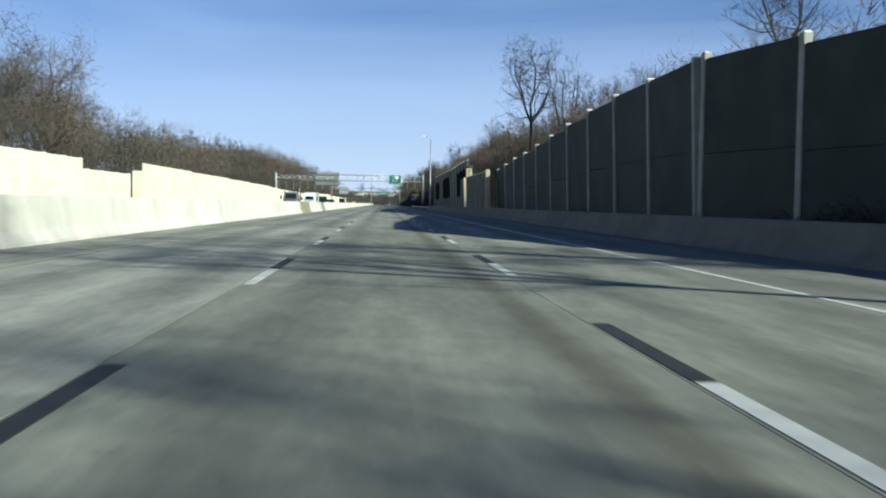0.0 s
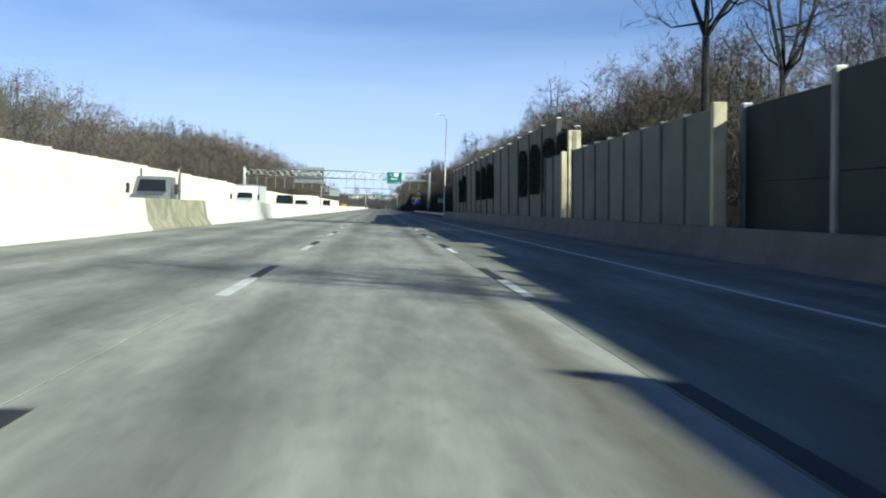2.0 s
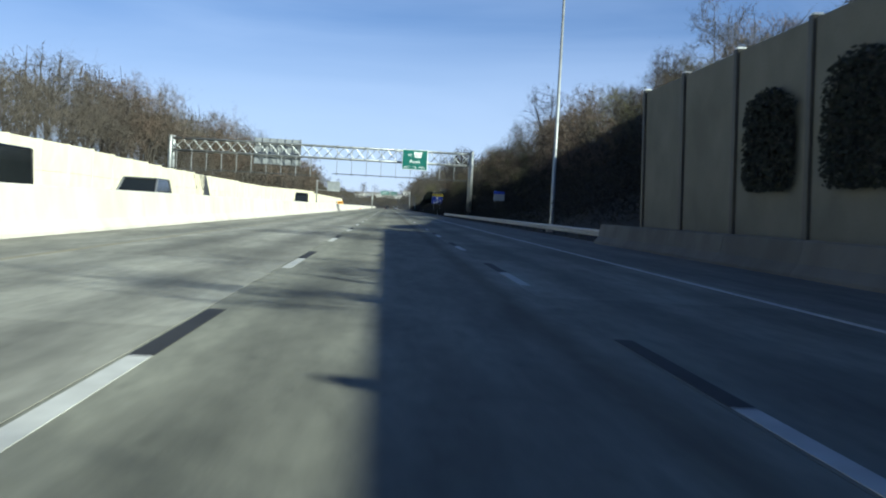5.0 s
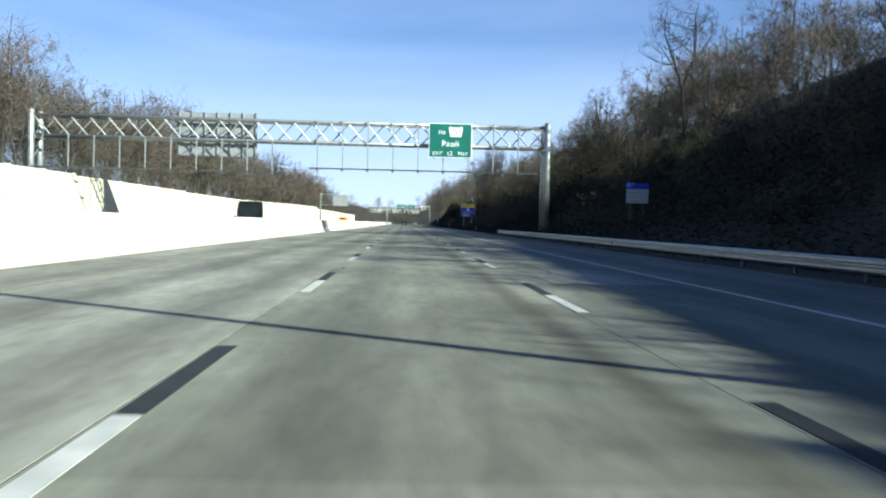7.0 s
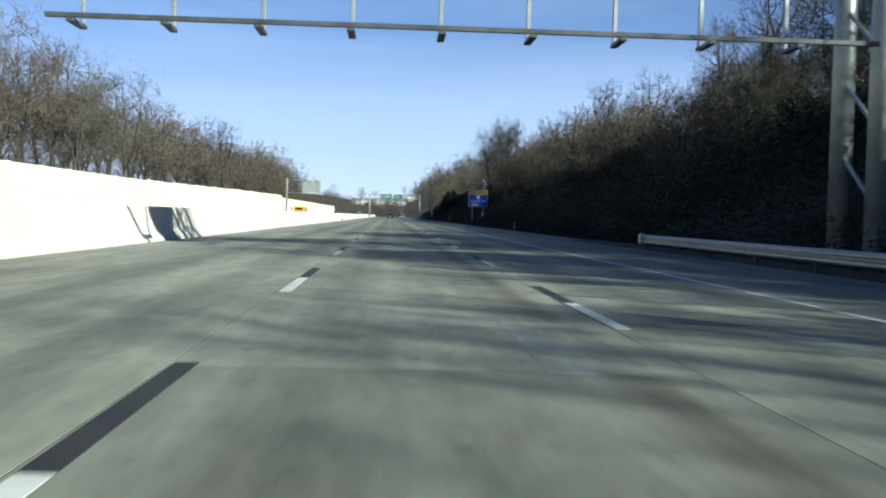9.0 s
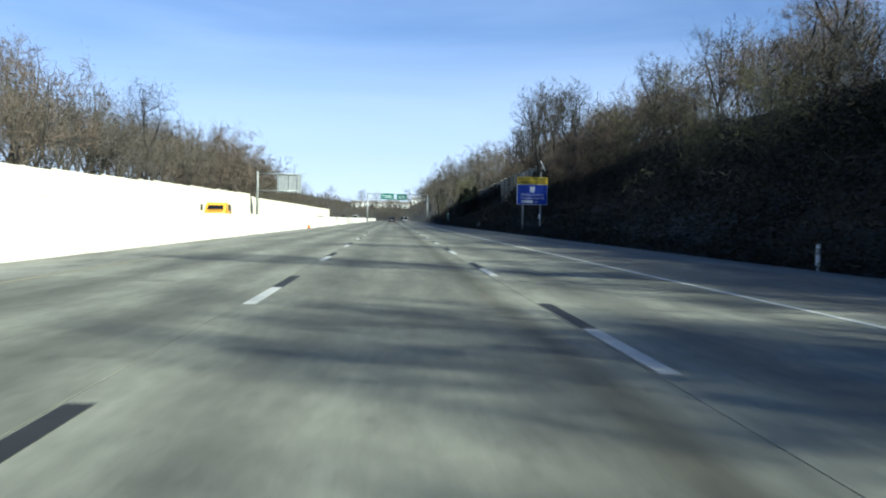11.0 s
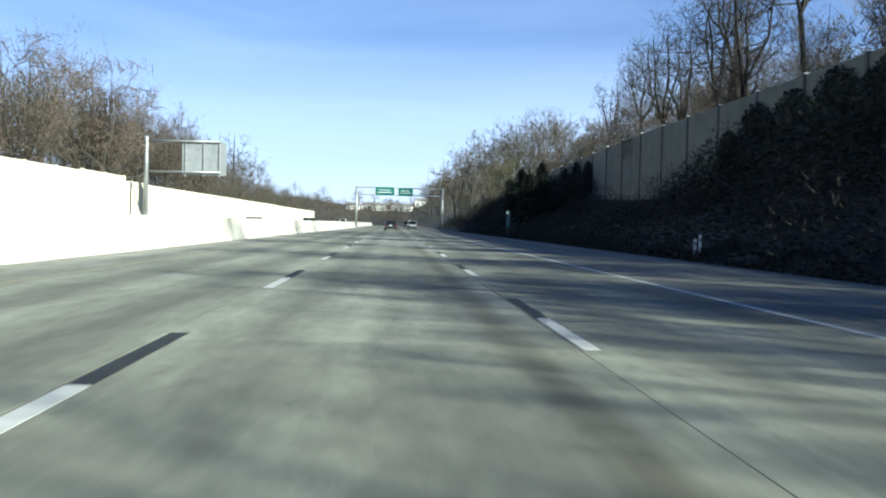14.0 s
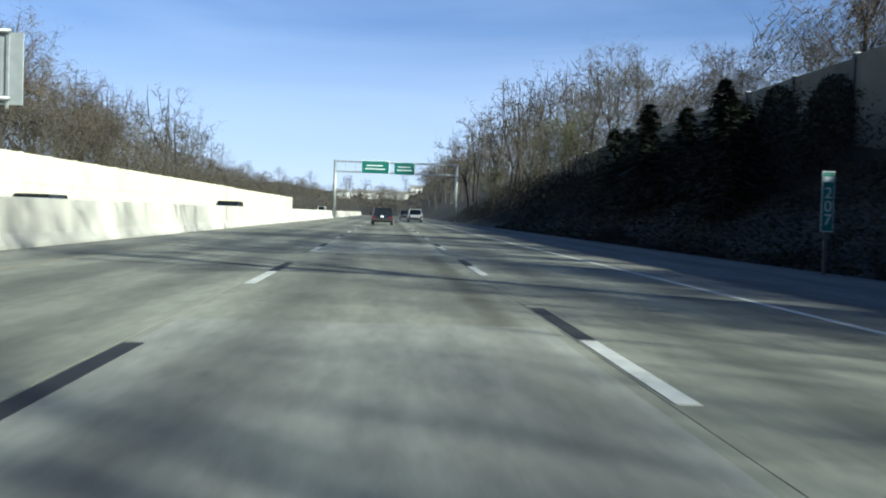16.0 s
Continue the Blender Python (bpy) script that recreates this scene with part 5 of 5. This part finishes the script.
for i in range(60):
    spots.append((rnd.choice((0, 2, 5, 3)), rnd.uniform(-110, 110), rnd.uniform(880, 1180), rnd.uniform(0.6, 0.95), rnd.uniform(0, 6)))
stuff_woods("far_woods", spots, "bare brown woods in the distance")


def open_view(x, y):
    """True where growth would stand before a roadside sign or a gantry post."""
    return (x < 15.5 and 255 < y < 280) or (x < 18.5 and 415 < y < 453) or (x < 12.2 and 470 < y < 530) or (x < 14.0 and 288 < y < 316) or (x < 22.4 and 509 < y < 546)


def brush(name, spots, label, material, blades, seed, width=0.03):
    """Thickets: domes of thin stems that fork upwards, joined into one sheet of growth."""
    r = random.Random(seed)
    V, F = [], []
    for x, y, rad, h in spots:
        if open_view(x, y):
            h = min(h, 0.9)
        z = ground_z(x, y) - 0.1
        for i in range(blades):
            a, q = r.uniform(0, 6.283), math.sqrt(r.random())
            bx, by = x + math.cos(a) * q * rad, y + math.sin(a) * q * rad
            dome = h * math.sqrt(max(0.05, 1 - 0.9 * q * q))
            zb = z + dome * (1 - 0.9 * r.random() ** 1.6)
            ln = min(1.1, h * r.uniform(0.06, 0.17))
            t = r.uniform(0, 6.283)
            up = r.uniform(-0.2, 1.4)
            dx, dy, dz = math.cos(t) * ln, math.sin(t) * ln, up * ln
            u = r.uniform(0, 3.14)
            wd = width * r.uniform(0.5, 1.4)
            wx, wy = math.cos(u) * wd, math.sin(u) * wd
            k = len(V)
            V += [(bx - wx, by - wy, zb), (bx + wx, by + wy, zb + wd), (bx + dx, by + dy, zb + dz)]
            F.append((k, k + 1, k + 2))
    me = bpy.data.meshes.new(name)
    me.from_pydata(V, [], F)
    me.materials.append(material)
    return tagged(new(name, me), label, "brush", kind="stuff")


rnd = random.Random(5)
left = []
for i in range(430):
    y = rnd.uniform(10, 860)
    left.append((-rnd.uniform(33, 41), y, rnd.uniform(1.8, 3.2), steps(TOP_LEFT, y) * rnd.uniform(0.42, 0.72)))
brush("brush_left", left, "tangled brown brush behind the cream wall", BRUSH, 340, 7, 0.028)
right = [(rnd.uniform(11.2, 22), rnd.uniform(200, 340), rnd.uniform(1.6, 2.6), rnd.uniform(2.0, 4.0)) for i in range(170)]
right += [(rnd.uniform(11.0, 21), rnd.uniform(330, 660), rnd.uniform(1.3, 2.2), rnd.uniform(1.0, 3.0)) for i in range(260)]
behind = [(rnd.uniform(14, 38), rnd.uniform(10, 200), rnd.uniform(1.8, 3.0), rnd.uniform(5.0, 8.5)) for i in range(230)]
for i in range(150):
    x, y = rnd.uniform(13.5, 21), rnd.uniform(76, 192)
    behind.append((x, y, rnd.uniform(1.6, 2.6), (x - (4.4 if y < 112 else 0.0)) / 1.65 - 0.20 * (x - 10.8) - rnd.uniform(0.6, 3.0)))
behind = [(x, y, q, min(h, (x - 4.4) / 1.65 - 0.20 * (x - 10.8)) if 55 < y < 112 else h) for x, y, q, h in behind]
brush("brush_behind_wall", behind, "tangled brown brush behind the roadside wall", BRUSH, 330, 12, 0.024)
right += [(rnd.uniform(19.5, 22.6), rnd.uniform(240, 480), rnd.uniform(1.3, 2.0), rnd.uniform(4.2, 6.2)) for i in range(150)]
right += [(rnd.uniform(20.5, 22.7), rnd.uniform(318, 484), rnd.uniform(1.2, 1.9), rnd.uniform(4.6, 7.2)) for i in range(110)]
for i in range(64):
    x = rnd.uniform(18.0, 22.4)
    right.append((x, rnd.uniform(196, 240), rnd.uniform(1.3, 2.0), (x / 1.65 - 0.44 * (x - 10.8)) * rnd.uniform(0.75, 0.98)))
right += [(rnd.uniform(20.0, 22.6), rnd.uniform(183, 198), rnd.uniform(1.2, 1.8), rnd.uniform(8.8, 10.6)) for i in range(26)]
crest = []
for i in range(190):
    y = rnd.uniform(203, 468)
    x = rnd.uniform(23.4, 25.5)
    crest.append((x, y, rnd.uniform(1.2, 2.0), steps(BANK_TOP, y) - ground_z(x, y) + rnd.uniform(-0.5, 1.9)))
# extra clumps that hide the added wall's edge and thicken its shadow
crest_rnd = random.Random(77)
for i in range(44):
    x, y = crest_rnd.uniform(23.3, 24.6), crest_rnd.uniform(199, 226)
    crest.append((x, y, crest_rnd.uniform(1.1, 1.7), steps(BANK_TOP, y) - ground_z(x, y) + crest_rnd.uniform(-0.1, 0.9)))
brush("brush_crest", crest, "brown brush rising over the added bank wall", BRUSH, 330, 18, 0.03)
right += [(rnd.uniform(24, 42), rnd.uniform(200, 700), rnd.uniform(2.0, 3.2), rnd.uniform(3.5, 7.0)) for i in range(330)]
brush("brush_right", right, "tangled brown brush on the bank, shade put into its colour", BRUSH_SHADED, 210, 8, 0.027)
back = []
for i in range(290):
    y = rnd.uniform(30, 880)
    back.append((-rnd.uniform(41, 56), y, rnd.uniform(2.6, 4.2), steps(TOP_LEFT, y) * rnd.uniform(0.55, 0.88)))
for i in range(110):
    y = rnd.uniform(420, 680)
    back.append((-rnd.uniform(34, 44), y, rnd.uniform(2.2, 3.6), steps(TOP_LEFT, y) * rnd.uniform(0.5, 0.8)))
back += [(rnd.uniform(27, 44), rnd.uniform(40, 200), rnd.uniform(2.4, 3.8), rnd.uniform(5.0, 9.0)) for i in range(90)]
back += [(rnd.uniform(26, 42), rnd.uniform(466, 760), rnd.uniform(2.4, 3.8), rnd.uniform(6.0, 10.0)) for i in range(110)]
brush("undergrowth", back, "dense brown undergrowth between the trees", BRUSH, 270, 10, 0.042)
far = [(rnd.uniform(-120, 120), rnd.uniform(860, 1150), rnd.uniform(2.5, 4.5), rnd.uniform(4, 8)) for i in range(420)]
brush("brush_far", far, "brown woods covering the far hill", BRUSH, 130, 9, 0.12)


def thicket(name, spots, label, leaves, seed):
    """Dense growth on the bank: mounds of small ragged leaves and stalk ends, finer beside the road."""
    r = random.Random(seed)
    V, F = [], []
    for x, y, rad, h in spots:
        if open_view(x, y):
            h = min(h, 0.8)
        z = ground_z(x, y) - 0.2
        small = 0.45 if x < 12.8 else 0.62 if x < 15 else 0.80
        for i in range(int(leaves * (1.4 if small < 0.7 else 1.15))):
            u, a = r.random(), r.uniform(0, 6.283)
            q = math.sqrt(r.random())
            top = math.sqrt(max(0.0, 1 - q * q)) * r.uniform(0.75, 1.08)
            cx, cy, cz = x + rad * q * math.cos(a), y + rad * q * math.sin(a), z + h * top * (1 - 0.6 * u * u)
            if cx < 10.35:
                continue
            s = r.uniform(0.09, 0.24) * small
            t, e = r.uniform(0, 6.283), r.uniform(-0.7, 0.9)
            ux, uy, uz = math.cos(t) * s, math.sin(t) * s, e * s
            wx, wy, wz = -math.sin(t) * s * 0.5, math.cos(t) * s * 0.5, r.uniform(-0.5, 0.5) * s
            k = len(V)
            V += [(cx - ux, cy - uy, cz - uz), (cx + wx, cy + wy, cz + wz), (cx + ux * 1.5, cy + uy * 1.5, cz + uz * 1.5)]
            F.append((k, k + 1, k + 2))
    me = bpy.data.meshes.new(name)
    me.from_pydata(V, [], F)
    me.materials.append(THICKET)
    return tagged(new(name, me), label, "thicket", kind="stuff")


rnd = random.Random(15)
mounds = []
for i in range(190):
    x, y = rnd.uniform(11.2, 22), rnd.uniform(199, 335)
    cap = (x - 3.5) / 1.65 - ground_z(x, y)
    mounds.append((x, y, rnd.uniform(1.7, 2.7), min(5.5, max(1.2, cap * rnd.uniform(0.6, 0.9)))))
for i in range(240):
    x, y = rnd.uniform(11.2, 20.5), rnd.uniform(325, 660)
    rise = 0.5 if not 484 < y < 542 else 0.2
    mounds.append((x, y, rnd.uniform(1.4, 2.3), min(4.2, 0.8 + (x - 10.6) * rise) * rnd.uniform(0.6, 1.0)))
for i in range(150):
    mounds.append((rnd.uniform(10.7, 11.8), 318 + i * 1.6 + rnd.uniform(-1, 1), rnd.uniform(0.7, 1.1), rnd.uniform(0.35, 0.8)))
for i in range(90):
    mounds.append((rnd.uniform(19.0, 22.2), rnd.uniform(325, 484), rnd.uniform(1.6, 2.4), rnd.uniform(2.6, 4.6)))
for i in range(14):
    mounds.append((rnd.uniform(14.5, 20.5), rnd.uniform(464, 483), rnd.uniform(1.6, 2.4), rnd.uniform(3.0, 4.6)))
for i in range(90):
    mounds.append((rnd.uniform(11.5, 21), rnd.uniform(330, 540), rnd.uniform(2.0, 3.0), rnd.uniform(0.7, 1.3)))
# growth in the shade-dark colour climbing the upper wall, and the open stretch between
for i in range(46):
    y = rnd.uniform(547, 604)
    mounds.append((rnd.uniform(17.5, 21.4), y, rnd.uniform(1.5, 2.2), (4.6 - 0.045 * (y - 547)) * rnd.uniform(0.75, 1.05)))
for y, h in ((499.0, 3.6), (502.0, 4.3), (505.0, 4.4), (507.5, 3.6), (497.0, 2.6), (486.0, 3.4), (489.0, 3.0), (480.0, 4.6), (477.0, 5.0), (474.0, 5.0), (471.0, 4.6)):
    mounds.append((21.0, y, 1.7, h))
    mounds.append((19.6, y + 0.7, 1.6, h * 0.75))
for i in range(16):
    mounds.append((rnd.uniform(9.9, 12.5), rnd.uniform(14, 29), rnd.uniform(0.7, 1.1), rnd.uniform(0.9, 1.7)))
thicket("thicket", mounds, "dense thicket on the bank, shade put into its dark colour", 300, 16)


def ground_cover(name, x0, x1, y0, y1, count, label, seed):
    """Low leaves lying close over the bank."""
    r = random.Random(seed)
    V, F = [], []
    for i in range(count):
        x, y = x0 + (x1 - x0) * r.random() ** 1.3, r.uniform(y0, y1)
        z = ground_z(x, y) + r.uniform(-0.03, 0.22)
        s = r.uniform(0.07, 0.19)
        t = r.uniform(0, 6.283)
        ux, uy, uz = math.cos(t) * s, math.sin(t) * s, r.uniform(-0.3, 0.6) * s
        wx, wy = -math.sin(t) * s * 0.5, math.cos(t) * s * 0.5
        k = len(V)
        V += [(x - ux, y - uy, z - uz), (x + wx, y + wy, z + 0.3 * s), (x + ux, y + uy, z + uz)]
        F.append((k, k + 1, k + 2))
    me = bpy.data.meshes.new(name)
    me.from_pydata(V, [], F)
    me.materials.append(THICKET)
    return tagged(new(name, me), label, "ground cover", kind="stuff")


ground_cover("ground_cover", 10.4, 21.0, 230, 600, 105000, "low creeper leaves over the bank, coloured dark for its shade", 61)


# ---- ivy patches on the tan wall ----
def ivy_patch(y, half, z0, z1, seed, x=9.80, leaves=3600, size=1.0):
    r = random.Random(seed)
    g = Geo()
    for i in range(leaves):
        u, v = r.uniform(-1, 1), r.random()
        lim = 1.0 if 0.12 < v < 0.72 else math.sqrt(max(0.0, 1 - ((v - 0.72) / 0.28) ** 2)) if v >= 0.72 else 0.75 + 2.0 * v
        if abs(u) > lim * r.uniform(0.92, 1.04):
            continue
        cy, cz = y + u * half, z0 + v * (z1 - z0)
        cx = x - r.uniform(0.0, 0.26) * (1 - 0.6 * abs(u))
        s = r.uniform(0.03, 0.075) * size
        a, b = r.uniform(-0.8, 0.8), r.uniform(-0.8, 0.8)
        n = Vector((-1, a, b)).normalized()
        p = n.cross(Vector((0, 0, 1))).normalized() * s
        q = n.cross(p).normalized() * s
        c = Vector((cx, cy, cz))
        g.quad(c - p, c - q * 0.8, c + p, c + q * 1.1)
    mat_ = Geo().loft([[(x - 0.02, y + half * 0.9 * math.cos(t), (z0 + z1) / 2 + (z1 - z0) * 0.46 * math.sin(t)) for t in [k * math.pi / 8 for k in range(16)]],
            [(x + 0.05, y + half * 0.9 * math.cos(t), (z0 + z1) / 2 + (z1 - z0) * 0.46 * math.sin(t)) for t in [k * math.pi / 8 for k in range(16)]]], True, True)
    ob = empty("ivy", leaning(x) if x < 12 else None, "dark rounded patch of ivy clinging to the wall", "ivy", "ivy on the wall")
    piece("leaves", g.raw("leaves", IVY), ob)
    part("vine_mat", mat_, BARK, ob, "dark tangle of stems behind the leaves")


for k, (y, half, z0, z1) in enumerate(((117.3, 2.1, 2.4, 5.5), (121.9, 2.1, 2.3, 5.35), (127.1, 2.1, 2.2, 5.3), (132.3, 1.75, 2.1, 5.2), (152.6, 2.1, 2.15, 5.25), (157.8, 1.9, 2.1, 5.15), (163.0, 1.7, 2.1, 5.0), (179.5, 1.9, 2.0, 5.0), (184.7, 1.8, 2.0, 4.7))):
    ivy_patch(y, half, z0, z1, 40 + k)
for k, (y, half, z1) in enumerate(((469.5, 2.9, 9.3), (474.8, 2.8, 9.2), (480.0, 3.0, 9.35), (485.5, 2.8, 9.1), (491.0, 3.0, 9.3), (496.5, 2.9, 8.9), (502.0, 2.9, 8.8), (506.6, 2.0, 7.6), (554.0, 2.6, 8.6), (561.0, 2.8, 8.9), (569.0, 2.6, 8.5))):
    ivy_patch(y, half, 2.4, z1, 70 + k, 21.80, 2400, 2.0)


# ---- spruces on the shaded bank ----
def spruce_meshes(seed, h):
    r = random.Random(seed)
    trunk = Geo().tube([(0, 0, -0.3), (0, 0, h * 0.5), (0, 0, h)], [h * 0.018, h * 0.011, 0.015], 7, False)
    g = Geo()
    for i in range(2600):
        f = r.random() ** 1.35
        reach = h * 0.33 * (1 - f) ** 0.85 + 0.08
        a = r.uniform(0, 6.283)
        L = reach * math.sqrt(r.random()) * r.uniform(0.85, 1.12)
        c = Vector((math.cos(a) * L, math.sin(a) * L, h * (0.03 + 0.96 * f) - 0.2 * L))
        s = r.uniform(0.16, 0.42)
        d = Vector((math.cos(a), math.sin(a), r.uniform(-0.5, 0.2))) * s
        w = Vector((-math.sin(a), math.cos(a), r.uniform(-0.3, 0.3))) * s * 0.42
        g.quad(c - d * 0.5, c + w, c + d, c - w)
    return trunk.raw("trunk", BARK), g.raw("crown", NEEDLES)


SPRUCE = [spruce_meshes(3, 7.0), spruce_meshes(4, 6.0)]
rnd = random.Random(77)
for x, y, s in ((14.5, 561.0, 0.78), (16.0, 566.5, 0.86), (15.2, 572.0, 0.76), (16.8, 555.0, 0.80), (14.6, 548.0, 0.72), (17.5, 578.0, 0.70), (16.2, 550.5, 0.74), (15.8, 558.0, 0.70)):
    t = empty("spruce", None, "dark green spruce on the shaded bank", "tree", "spruces")
    t.matrix_basis = at(x, y, ground_z(x, y), rnd.uniform(0, 360)) @ Matrix.Diagonal((s * 1.3, s * 1.3, s, 1))
    a, b = rnd.choice(SPRUCE)
    piece("trunk", a, t)
    piece("crown", b, t)
